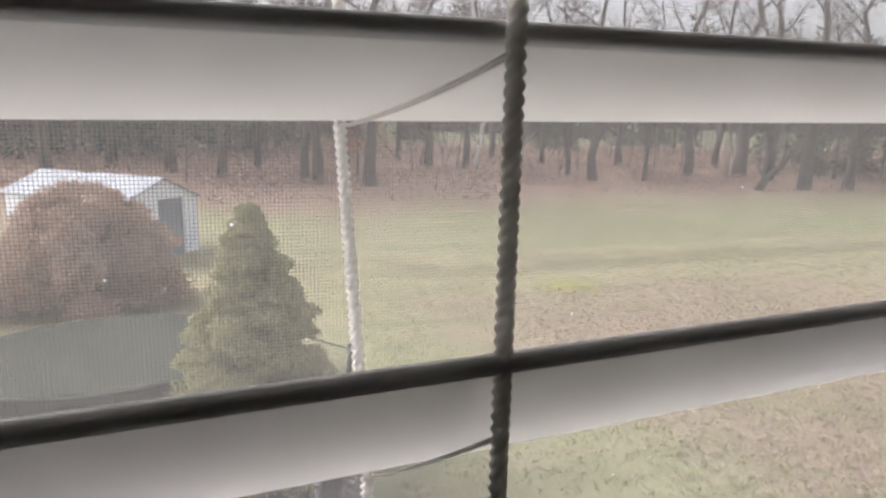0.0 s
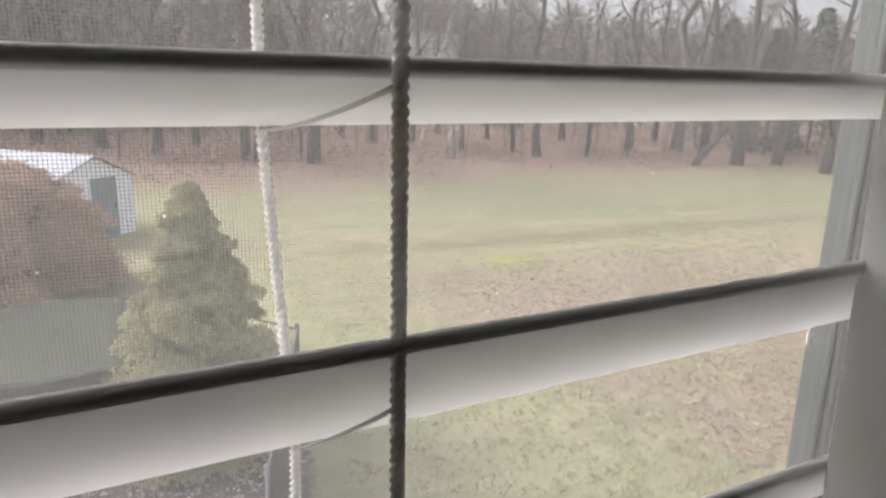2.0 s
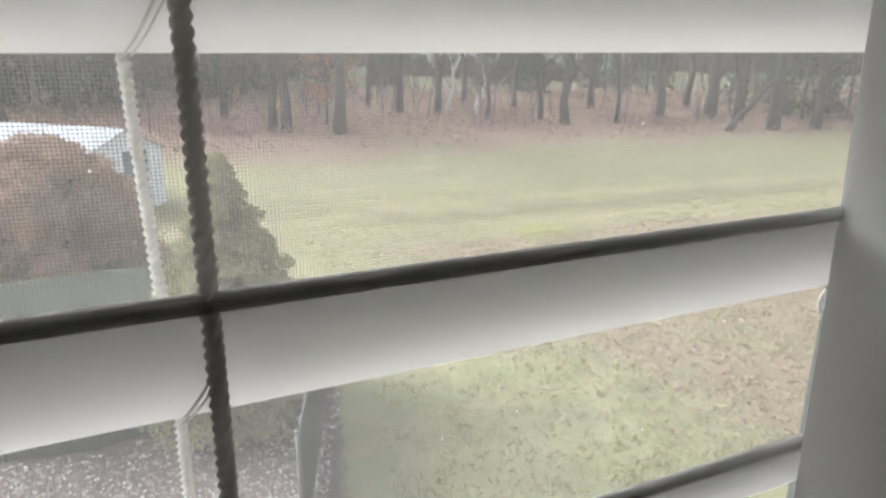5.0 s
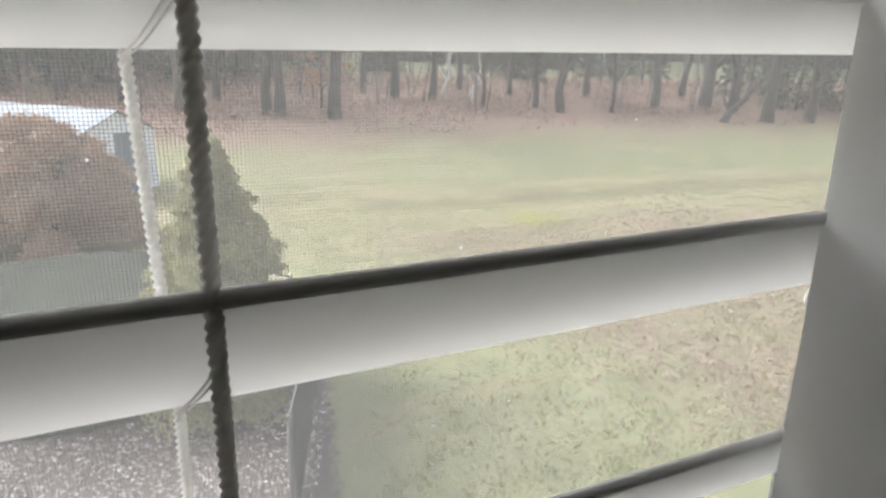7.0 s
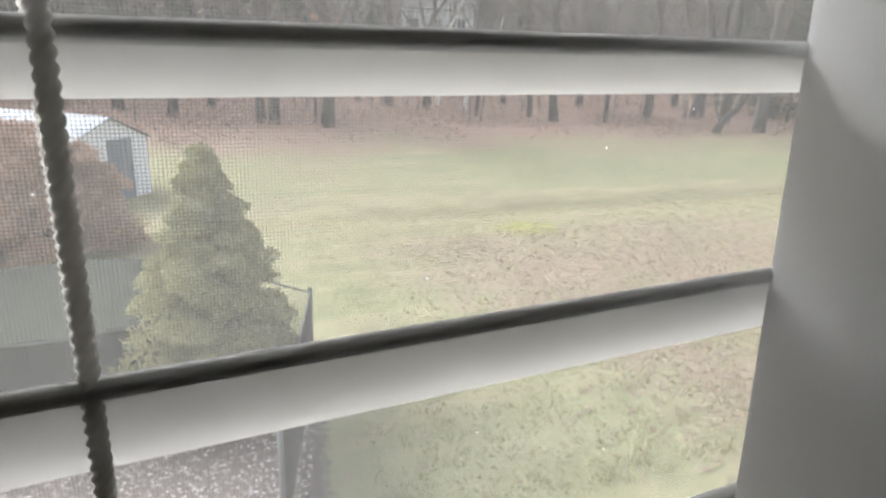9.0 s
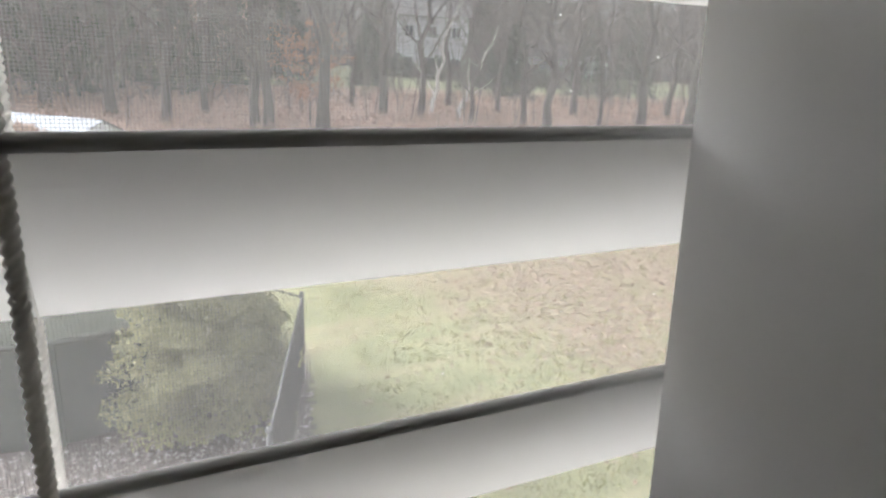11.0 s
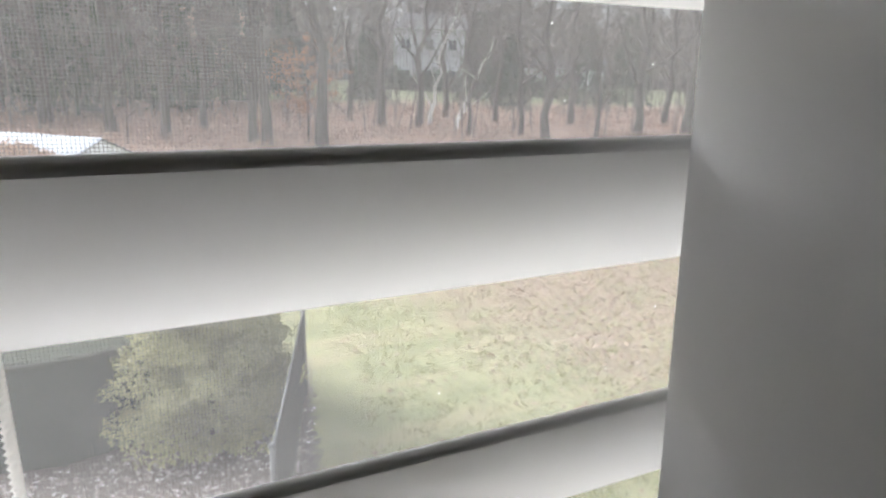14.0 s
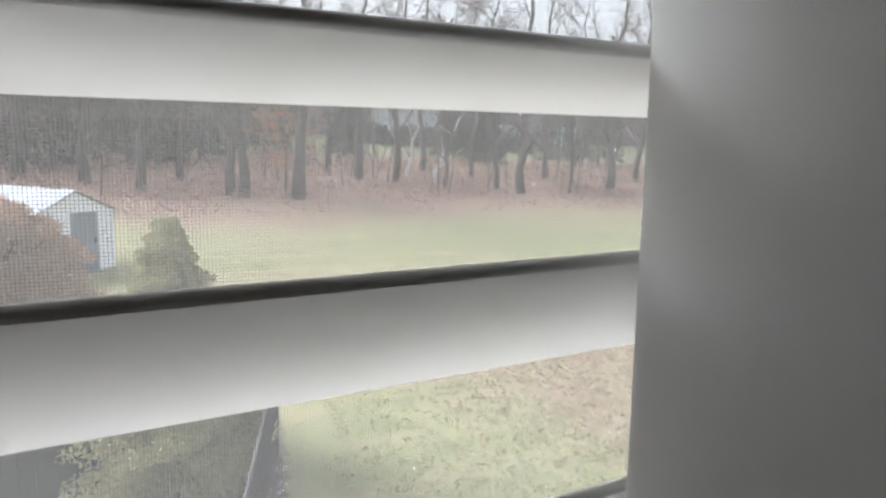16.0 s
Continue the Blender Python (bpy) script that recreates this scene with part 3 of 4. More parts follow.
# ---- curtain ----
def build_curtain():
    """A hanging cloth that rolls round at its edge beside the blind and falls in soft folds."""
    cx, cy, rx, ry = 0.1158, -0.0156, 0.0400, 0.0260
    plan = []
    for i in range(34):
        a = radians(112 + 150 * i / 33)      # from the back, round the side towards the room
        plan.append(Vector((cx + rx * math.cos(a), cy + ry * math.sin(a), 0)))
    last = plan[-1]
    for i in range(1, 90):
        u = i / 89
        x = last.x + 0.62 * u
        y = last.y + 0.004 * math.sin(min(1, u * 14) * math.pi) - 0.011 * (1 - math.cos(u * 9 * 2 * math.pi)) * 0.5 - 0.006 * math.sin(u * 2.2 * 2 * math.pi)
        plan.append(Vector((x, y, 0)))
    v, f = [], []
    zs = [-0.95 + 2.0 * j / 60 for j in range(61)]
    n = len(plan)
    for z in zs:
        for i, p in enumerate(plan):
            k = noise.noise((i * 0.06, z * 1.6, 3.0)) * 0.004 * min(1.0, i / 30)
            v.append((p.x + k * 0.4 - 0.0397 * z, p.y + k, z))
    for j in range(len(zs) - 1):
        for i in range(n - 1):
            f.append((j * n + i, j * n + i + 1, (j + 1) * n + i + 1, (j + 1) * n + i))
    ob = mesh_object("curtain", v, f, M_CURTAIN, smooth=True)
    md = ob.modifiers.new("thickness", "SOLIDIFY")
    md.thickness, md.offset = 0.0008, 0.0
    tagged(ob, "plain white cloth curtain hanging in soft folds beside the blind", "curtain")
    # the rod it hangs from
    s = Soup().tube([(-0.75, -0.05, 1.06), (0.85, -0.05, 1.06)], 0.010, 16)
    rod = s.make("curtain_rod", M_HOUSE, smooth=True)
    tagged(rod, "white metal curtain rod above the window", "curtain rod")


build_curtain()


# ---- the yard ----
def build_pool():
    c = Vector((-1.40, 8.55, -4.07))
    RX, RY, Hh = 1.78, 1.48, 1.24
    pool = thing("swimming_pool", c, "oval above-ground pool under a grey-green winter cover", "pool")
    n = 72
    v, f = [], []
    for z in (0.0, Hh):
        v += [(RX * math.cos(2 * math.pi * i / n), RY * math.sin(2 * math.pi * i / n), z) for i in range(n)]
    f = [(i, (i + 1) % n, n + (i + 1) % n, n + i) for i in range(n)]
    mesh_object("wall", v, f, M_POOLWALL, pool, True)
    post = Soup()
    post.box((-0.035, -0.045, 0), (0.035, 0.0, Hh))
    first = None
    for i in range(12):
        a = 2 * math.pi * i / 12 + 0.1
        if first is None:
            ob = first = post.make("post", M_POOLWALL, pool)
        else:
            ob = new("post", first.data)
            ob.parent = pool
        ob.matrix_local = pose(RX * math.cos(a), RY * math.sin(a), 0, 0, 0, math.degrees(math.atan2(RX * math.sin(a), RY * math.cos(a))) + 90) @ Matrix.Translation((0, -0.003, 0))
    s = Soup()
    s.tube([(RX * 1.01 * math.cos(2 * math.pi * i / n), RY * 1.01 * math.sin(2 * math.pi * i / n), Hh) for i in range(n + 1)], 0.028, 8, False)
    s.make("rim", M_RIM, pool, "grey plastic pool rim", True)
    v, f = [], []
    rings = 16
    for j in range(rings + 1):
        q = j / rings
        for i in range(n):
            a = 2 * math.pi * i / n
            h = Hh + 0.03 - 0.10 * (1 - q ** 2) + 0.018 * noise.noise((math.cos(a) * q * 3, math.sin(a) * q * 3, 2)) + 0.006 * math.sin(a * 26) * q ** 4
            v.append((RX * q * math.cos(a), RY * q * math.sin(a), h))
    for j in range(rings):
        for i in range(n):
            i2 = (i + 1) % n
            f.append((j * n + i, j * n + i2, (j + 1) * n + i2, (j + 1) * n + i))
    mesh_object("cover", v, f, M_COVER, pool, True, "wrinkled grey-green winter cover")


build_pool()


def build_conifer():
    r = random.Random(4)
    base = Vector((0.31, 7.32, -4.06))
    tree = thing("conifer_shrub", base, "dense yellow-green conical evergreen shrub with drooping clumps", "shrub")
    H0, R0 = 3.12, 1.10
    s = Soup().tube([(0, 0, 0), (0.02, 0, 0.9), (0, 0.01, 2.2)], [0.09, 0.06, 0.02], 8)
    s.make("trunk", M_BARK, tree, smooth=True)
    s = Soup()

    def rad(u):
        return R0 * (1 - u) ** 0.80 * (0.76 + 0.24 * min(1, u / 0.22)) + 0.01

    def clump(c, size, flat, count):
        for q in range(count):
            n = rnd_dir(r)
            n.z = abs(n.z) * 0.8 + n.z * 0.2
            p = c + Vector((n.x, n.y, n.z * flat)) * size * r.uniform(0.72, 1.10)
            d = (n.orthogonal() * r.uniform(-1, 1) + n.cross(n.orthogonal()) * r.uniform(-1, 1) + n * 0.35)
            s.leaf(p, d, n, r.uniform(0.04, 0.07), r.uniform(0.019, 0.034))
    for k in range(330):      # the dense inside
        u = min(0.97, r.random() ** 1.2)
        a = r.uniform(0, 2 * math.pi)
        rr = rad(u) * r.uniform(0.15, 0.78)
        clump(Vector((rr * math.cos(a), rr * math.sin(a), u * H0 + 0.04)), 0.22 * (1 - 0.5 * u), 0.8, 140)
    for k in range(135):      # separate drooping clumps on the outside
        u = min(0.985, ((k + r.random()) / 135) ** 1.25)
        a = k * 2.39996 + r.uniform(-0.5, 0.5)
        lump = 1 + 0.16 * noise.noise((math.cos(a) * 1.6, math.sin(a) * 1.6, u * 5))
        rr = rad(u) * lump * r.uniform(0.80, 1.0)
        size = 0.30 * (1 - 0.72 * u) * r.uniform(0.65, 1.35)
        clump(Vector((rr * math.cos(a), rr * math.sin(a), u * H0 + 0.10)), size, 0.55, 430)
    s.make("crown", M_CONE, tree)


build_conifer()


def build_round_bush(base, R, H, seed, label, count=330):
    r = random.Random(seed)
    tree = thing("round_bush", base, label, "shrub")
    s = Soup()
    for k in range(34):
        a = r.uniform(0, 2 * math.pi)
        e = r.uniform(0.3, 0.95)
        tip = Vector((R * e * math.cos(a), R * e * math.sin(a), H * math.sqrt(max(0.05, 1 - e * e)) * 0.92))
        mid = Vector((tip.x * 0.35, tip.y * 0.35, tip.z * 0.55))
        s.tube([(0.1 * math.cos(a), 0.1 * math.sin(a), 0), mid, tip], [0.035, 0.022, 0.006], 5)
    s.make("stems", M_BARK, tree)
    s = Soup()
    # the crown is heaped up of rounded lumps
    lumps = []
    for k in range(34):
        a = k * 2.39996 + r.uniform(-0.4, 0.4)
        u = (k + 0.5) / 34
        e = math.sqrt(max(0.0, 1 - u ** 1.9)) * r.uniform(0.66, 0.84)
        lumps.append((Vector((R * e * math.cos(a), R * e * math.sin(a), H * (0.06 + 0.74 * u))), r.uniform(0.36, 0.62)))
    for k in range(count):
        centre, wide = r.choice(lumps)
        if k % 5 == 0:      # fill behind the gaps
            centre = centre * 0.72
        n = rnd_dir(r)
        c = centre + Vector((n.x, n.y, n.z * 0.85)) * wide * r.uniform(0.55, 0.95)
        c.z = max(0.15, c.z)
        size = 0.17 * r.uniform(0.6, 1.35)
        for q in range(54):
            n = rnd_dir(r)
            n.z = abs(n.z) * 0.7 + n.z * 0.3
            p = c + n * size * r.uniform(0.6, 1.15)
            d = n.orthogonal() * r.uniform(-1, 1) + n.cross(n.orthogonal()) * r.uniform(-1, 1) + n * 0.6
            s.leaf(p, d, n, r.uniform(0.07, 0.14), r.uniform(0.03, 0.06))
    s.make("crown", M_BUSH, tree)


build_round_bush((-2.80, 15.3, -4.05), 2.02, 2.92, 8, "rounded russet-brown shrub with dry leaves behind the pool", 1500)
build_round_bush((-6.1, 15.9, -4.05), 1.7, 2.7, 9, "second russet-brown shrub grown into its neighbour", 900)


def build_fence():
    fence = thing("chain_link_fence", (1.55, 7.65, -4.05), "grey chain-link fence with round posts beside the lawn", "fence")
    posts = [Vector((-0.91, -3.15, 0)), Vector((0, 0, 0)), Vector((-1.45, 2.0, 0))]
    Hh = 1.24
    for i, p in enumerate(posts):
        s = Soup().tube([p, p + Vector((0, 0, Hh + 0.04))], 0.030 if i == 1 else 0.024, 10)
        ob = s.make("post", M_FENCE, fence, smooth=True)
        cap = Soup().tube([p + Vector((0, 0, Hh + 0.04)), p + Vector((0, 0, Hh + 0.065)), p + Vector((0, 0, Hh + 0.08))], [0.034, 0.03, 0.008], 10)
        cap.make("cap", M_FENCE, ob)
    for a, b in zip(posts, posts[1:]):
        up = Vector((0, 0, Hh))
        Soup().tube([a + up, b + up], 0.013, 8).make("top_rail", M_FENCE, fence, smooth=True)
        s = Soup()
        d = b - a
        L = d.length
        d.normalize()
        nrm = Vector((-d.y, d.x, 0))
        step = 0.062
        for k in range(int((L + Hh) / step) + 1):
            for sgn in (1, -1):
                u0 = k * step - (Hh if sgn > 0 else 0)
                p0, p1 = (u0, 0.03), (u0 + Hh, Hh)
                if sgn < 0:
                    p0, p1 = (k * step, 0.03), (k * step - Hh, Hh)
                (ua, za), (ub, zb) = p0, p1
                pts = []
                for uu, zz in ((ua, za), (ub, zb)):
                    pts.append([uu, zz])
                for q in (0, 1):
                    o = pts[1 - q]
                    w = pts[q]
                    for lim in (0.0, L):
                        if (lim == 0 and w[0] < 0) or (lim == L and w[0] > L):
                            if abs(o[0] - w[0]) > 1e-6:
                                tt = (lim - w[0]) / (o[0] - w[0])
                                w[1] += (o[1] - w[1]) * tt
                                w[0] = lim
                if abs(pts[0][0] - pts[1][0]) < 0.02 or not (-0.01 <= pts[0][0] <= L + 0.01 and -0.01 <= pts[1][0] <= L + 0.01):
                    continue
                A = a + d * pts[0][0] + Vector((0, 0, pts[0][1])) + nrm * 0.002 * sgn
                B = a + d * pts[1][0] + Vector((0, 0, pts[1][1])) + nrm * 0.002 * sgn
                s.tube([A, B], 0.0022, 3, False)
        if a.y < -0.1:      # a grey windbreak cloth is tied to the panels nearer the house
            c = Soup()
            for i in range(25):
                u = i / 24
                off = nrm * (0.012 + 0.008 * math.sin(u * 17))
                c.v += [a + d * L * u + off + Vector((0, 0, 0.02)), a + d * L * u + off + Vector((0, 0, Hh - 0.03 - 0.015 * math.sin(u * 40) ** 2))]
            c.f = [(2 * i, 2 * i + 2, 2 * i + 3, 2 * i + 1) for i in range(24)]
            c.make("windbreak_cloth", M_CLOTH, fence, "dark grey windbreak cloth tied to the wire")
        tagged(s.make("wire_mesh", M_FENCE, fence, "woven diamond wire mesh"), kind="stuff")


build_fence()


def build_shed():
    """A gabled garden shed whose gable end looks across the lawn."""
    shed = thing("garden_shed", (-1.60, 20.6, -4.12), "white gabled garden shed with a blue-grey door", "shed", turn=45)
    # local x runs along the gable end, local y along the ridge to the back
    W, L, E, G = 1.30, 5.6, 1.98, 2.58
    part("floor_slab", box((-W, 0, -0.05), (W, L, 0.06)), M_HOUSEROOF, shed)
    for sx in (-1, 1):
        bm = box((sx * W - 0.03, 0.03, 0.06), (sx * W + 0.03, L - 0.03, E))
        part("side_wall", bm, M_SHEDWALL, shed)
    for y in (0.0, L - 0.05):
        v = [(-W, y, 0.06), (W, y, 0.06), (W, y, E), (0, y, G - 0.02), (-W, y, E)]
        v += [(a, b + 0.05, c) for a, b, c in v]
        f = [(0, 1, 2, 3, 4), (9, 8, 7, 6, 5)] + [(i, i + 5, (i + 1) % 5 + 5, (i + 1) % 5) for i in range(5)]
        mesh_object("gable_wall", v, f, M_SHEDWALL, shed)
    for sx in (-1, 1):
        s = Soup()
        ribs = 26
        dz = (G - E) / W
        x1 = W + 0.14
        for i in range(ribs * 2 + 1):
            y = -0.14 + (L + 0.28) * i / (ribs * 2)
            h = 0.022 if i % 2 else 0.0
            s.v += [Vector((0, y, G + 0.02 + h)), Vector((sx * x1, y, G + 0.02 - dz * x1 + h)), Vector((0, y, G - 0.02 + h)), Vector((sx * x1, y, G - 0.02 - dz * x1 + h))]
        for i in range(ribs * 2):
            a, b = 4 * i, 4 * (i + 1)
            s.f += [(a, a + 1, b + 1, b), (a + 2, b + 2, b + 3, a + 3), (a + 1, a + 3, b + 3, b + 1)]
        s.make("roof_sheet", M_SHEDROOF, shed, "pale ribbed roof sheet")
    # siding boards on the gable end
    for k in range(10):
        z0 = 0.10 + 0.178 * k
        for x0, x1 in ((-W, -0.16), (0.76, W)):
            part("board", box((x0, -0.022, z0), (x1, 0.0, z0 + 0.168), 0.004), M_SHEDWALL, shed)
    door = part("door", box((-0.14, -0.045, 0.08), (0.74, -0.004, 1.93), 0.006), M_SHEDDOOR, shed, "blue-grey plank door")
    for x in (0.08, 0.30, 0.52):
        part("batten", box((x - 0.012, -0.055, 0.12), (x + 0.012, -0.0455, 1.89)), M_SHEDDOOR, door)
    part("handle", box((0.62, -0.085, 0.98), (0.65, -0.0455, 1.14), 0.005), M_GASKET, door, "dark door handle")
    for sx in (-1, 1):
        part("corner_trim", box((sx * W - 0.04, -0.035, 0.06), (sx * W + 0.04, -0.0225, E)), M_SHEDWALL, shed)


build_shed()


# ---- woods ----
def bare_tree(base, height, r0, seed, lean=(0, 0), label="", limbs=9, mat=None, twigs=430, name="bare_tree", fork=False, group="bare trees of the wood edge"):
    r = random.Random(seed)
    tree = thing(name, base, label or "tall bare winter tree with grey bark", "tree", group)
    mat = mat or M_BARK
    n = 10
    wob = [Vector((r.uniform(-1, 1), r.uniform(-1, 1), 0)) * 0.024 * height for _ in range(n + 1)]
    pts = [Vector((lean[0] * (i / n) ** 1.2, lean[1] * (i / n) ** 1.2, height * i / n - (0.15 if i == 0 else 0))) + (wob[i] * min(1, i / 3)) for i in range(n + 1)]
    rad = [r0 * (1.25 if i == 0 else 1.0) * (1 - 0.82 * i / n) for i in range(n + 1)]
    Soup().tube(pts, rad, 9).make("trunk", mat, tree, smooth=True)
    tips = []
    for k in range(limbs):
        u = 0.9 if limbs == 1 else 0.14 + 0.80 * k / (limbs - 1)
        if fork and k == 0:
            u = 0.16
        i = min(n - 1, int(u * n))
        p = pts[i].lerp(pts[i + 1], u * n - i)
        a = r.uniform(0, 2 * math.pi)
        ln = height * (0.34 * (1 - u) + 0.10) * r.uniform(0.8, 1.3)
        rr = rad[i] * 0.42
        up = 0.8
        if fork and k == 0:
            ln, rr, up = height * 0.6, rad[i] * 0.72, 2.6
        d = Vector((math.cos(a), math.sin(a), up)).normalized()
        q = [p]
        for j in range(1, 5):
            d = (d + rnd_dir(r) * 0.28 + Vector((0, 0, 0.08))).normalized()
            q.append(q[-1] + d * ln / 4)
        Soup().tube(q, [rr, rr * 0.8, rr * 0.58, rr * 0.36, rr * 0.14], 6).make("limb", mat, tree, smooth=True)
        tips.append(q)
    s = Soup()
    for k in range(twigs):
        q = r.choice(tips)
        i = r.randrange(1, 4)
        p = q[i].lerp(q[i + 1], r.random())
        d = (rnd_dir(r) + Vector((0, 0, 0.4))).normalized()
        ln = height * 0.075 * r.uniform(0.5, 1.5)
        m = p + d * ln * 0.5 + rnd_dir(r) * ln * 0.1
        e = m + (d + rnd_dir(r) * 0.5).normalized() * ln * 0.5
        s.tube([p, m, e], [0.018, 0.011, 0.004], 3, False)
        for _ in range(2):
            e2 = m + (d + rnd_dir(r) * 0.9).normalized() * ln * 0.4
            s.tube([m, e2], [0.009, 0.003], 3, False)
    s.make("crown", M_TWIG, tree, "bare twigs")
    return tree


def at(az, d):
    x, y = d * math.sin(radians(az)), d * math.cos(radians(az))
    return Vector((x, y, ground_z(x, y) - 0.05))


# azimuth, distance, height, trunk radius, lean
TREES = ((13.4, 35.0, 17, 0.36, 0.2), (8.7, 35.5, 15, 0.30, -0.6), (7.6, 36.0, 14, 0.26, 0.8), (18.8, 44, 17, 0.30, 0.1), (26.8, 42, 13, 0.16, 0.6),
         (31.6, 44, 14, 0.20, -0.9), (33.8, 43, 17, 0.30, 0.0), (22.2, 45, 16, 0.26, 0.9), (38.2, 45, 13, 0.16, 0.6), (41.7, 47, 17, 0.34, 0.3),
         (45.7, 52, 19, 0.48, 0.2), (47.9, 53, 18, 0.38, -0.4), (50.6, 49, 18, 0.42, 0.4), (53.5, 52, 17, 0.36, 0.0), (0.5, 37, 16, 0.26, 0.4),
         (-3.5, 40, 17, 0.30, 0.0), (-8.0, 42, 16, 0.32, 0.5), (-12.5, 39, 17, 0.30, -0.3), (3.6, 41, 15, 0.22, 0.2), (16.0, 47, 15, 0.20, -0.4),
         (24.6, 52, 16, 0.24, 0.3), (29.2, 50, 15, 0.22, 0.0), (36.0, 53, 16, 0.26, -0.3), (43.8, 58, 17, 0.30, 0.3), (-16.5, 38, 16, 0.30, 0.2), (57.0, 50, 17, 0.34, 0.2))
for i, (az, d, h, r0, ln) in enumerate(TREES):
    bare_tree(at(az, d), h, r0, 100 + i, (ln, 0.2), fork=i in (1, 7, 9, 11), limbs=9 + i % 5)
bare_tree(at(23.2, 45.5), 9.5, 0.16, 40, (2.2, 0.3), "slender leaning tree with white birch bark", 6, M_BIRCH, 90, "birch_tree", group="birches")
bare_tree(at(25.6, 45.0), 6.5, 0.17, 41, (3.3, 0.5), "steeply leaning tree with white birch bark", 5, M_BIRCH, 80, "birch_tree", group="birches")
bare_tree(at(47.3, 46.0), 5.5, 0.26, 42, (7.5, 0.6), "half-fallen tree leaning low over the brush", 6, M_BARK, 160, "leaning_tree", group="leaning trees")


def build_beech():
    r = random.Random(12)
    base = at(12.3, 36.5)
    tree = thing("beech_tree", base, "young beech that keeps its rusty orange leaves", "tree")
    Soup().tube([(0, 0, -0.1), (0.05, 0, 2.5), (0.1, 0.05, 5.9)], [0.09, 0.06, 0.015], 7).make("trunk", M_BARK, tree, smooth=True)
    s, b = Soup(), Soup()
    for k in range(70):
        a = r.uniform(0, 6.283)
        z = r.uniform(1.6, 5.6)
        ln = 2.3 * math.sqrt(max(0.05, 1 - ((z - 3.7) / 2.5) ** 2)) * r.uniform(0.55, 1.15)
        d = Vector((math.cos(a), math.sin(a), 0.22)).normalized()
        p0 = Vector((0.05, 0, z))
        b.tube([p0, p0 + d * ln], [0.02, 0.005], 4, False)
        for q in range(40):
            p = p0 + d * ln * r.uniform(0.35, 1.05) + rnd_dir(r) * 0.32 * r.random()
            s.leaf(p, rnd_dir(r), rnd_dir(r), r.uniform(0.09, 0.16), r.uniform(0.05, 0.09))
    b.make("branches", M_BARK, tree)
    s.make("crown", M_ORANGE, tree, "rusty orange leaves")


build_beech()


def build_brush():
    """Tangled brown undergrowth along and within the wood's edge."""
    r = random.Random(21)
    s = Soup()
    for k in range(48000):
        y = 29.5 + 24 * r.random() ** 1.3
        x = r.uniform(-0.42 * y - 4, 1.55 * y)
        dens = noise.noise((x * 0.22, y * 0.3, 9))
        if y < 33.5 + 3.0 * noise.noise((x * 0.18, 4.0, 2.0)) and r.random() < 0.85:
            continue
        if dens < -0.25 and r.random() < 0.8:
            continue
        z = ground_z(x, y)
        h = (0.35 + 0.65 * max(0, dens + 0.3)) * r.uniform(0.3, 1.2)
        d = Vector((r.gauss(0, 0.9), r.gauss(0, 0.9), 0.8)).normalized()
        s.leaf(Vector((x, y, z - 0.03 + 0.5 * h * r.random())), d, rnd_dir(r), h * 0.85, r.uniform(0.025, 0.085))
    tagged(s.make("brush", M_BRUSH), "tangled brown undergrowth along the wood edge", "undergrowth", kind="stuff")
    # bare saplings
    s = Soup()
    for k in range(170):
        y = 34 + 30 * r.random()
        x = r.uniform(-0.42 * y - 4, 1.6 * y)
        p = Vector((x, y, ground_z(x, y) - 0.05))
        h = r.uniform(3, 9)
        d = Vector((r.gauss(0, 0.12), r.gauss(0, 0.12), 1))
        top = p + d * h
        s.tube([p, p + d * h * 0.5 + rnd_dir(r) * 0.15, top], [0.05, 0.035, 0.008], 4, False)
        for q in range(7):
            c = p + d * h * r.uniform(0.35, 0.95)
            e = c + (rnd_dir(r) + Vector((0, 0, 0.8))).normalized() * h * 0.16
            s.tube([c, e], [0.014, 0.004], 3, False)
    tagged(s.make("saplings", M_TWIG), "thin bare saplings among the trees", "saplings", kind="stuff")


build_brush()


def build_thicket():
    """Grey tangle of bare branches that closes the view between the trunks."""
    r = random.Random(61)
    s = Soup()
    for k in range(9000):
        y = r.uniform(41, 62)
        az = r.uniform(-20, 62)
        if az > 15 and r.random() < 0.72:
            continue
        x = y * math.tan(radians(az))
        dens = noise.noise((x * 0.16, y * 0.2, 3.0))
        if dens < -0.2:
            continue
        h = 9.0 * r.random() ** 1.5
        if az > 15:
            h = 6.0 + 4.0 * r.random() if r.random() < 0.6 else 1.3 * r.random()
        p = Vector((x, y, ground_z(x, y) + h))
        d = Vector((r.gauss(0, 0.55), r.gauss(0, 0.55), 1.0)).normalized()
        s.leaf(p, d, rnd_dir(r), r.uniform(0.8, 2.4), r.uniform(0.03, 0.10))
    tagged(s.make("thicket", M_TWIG), "grey tangle of bare branches between the trunks", "thicket", kind="stuff")


build_thicket()


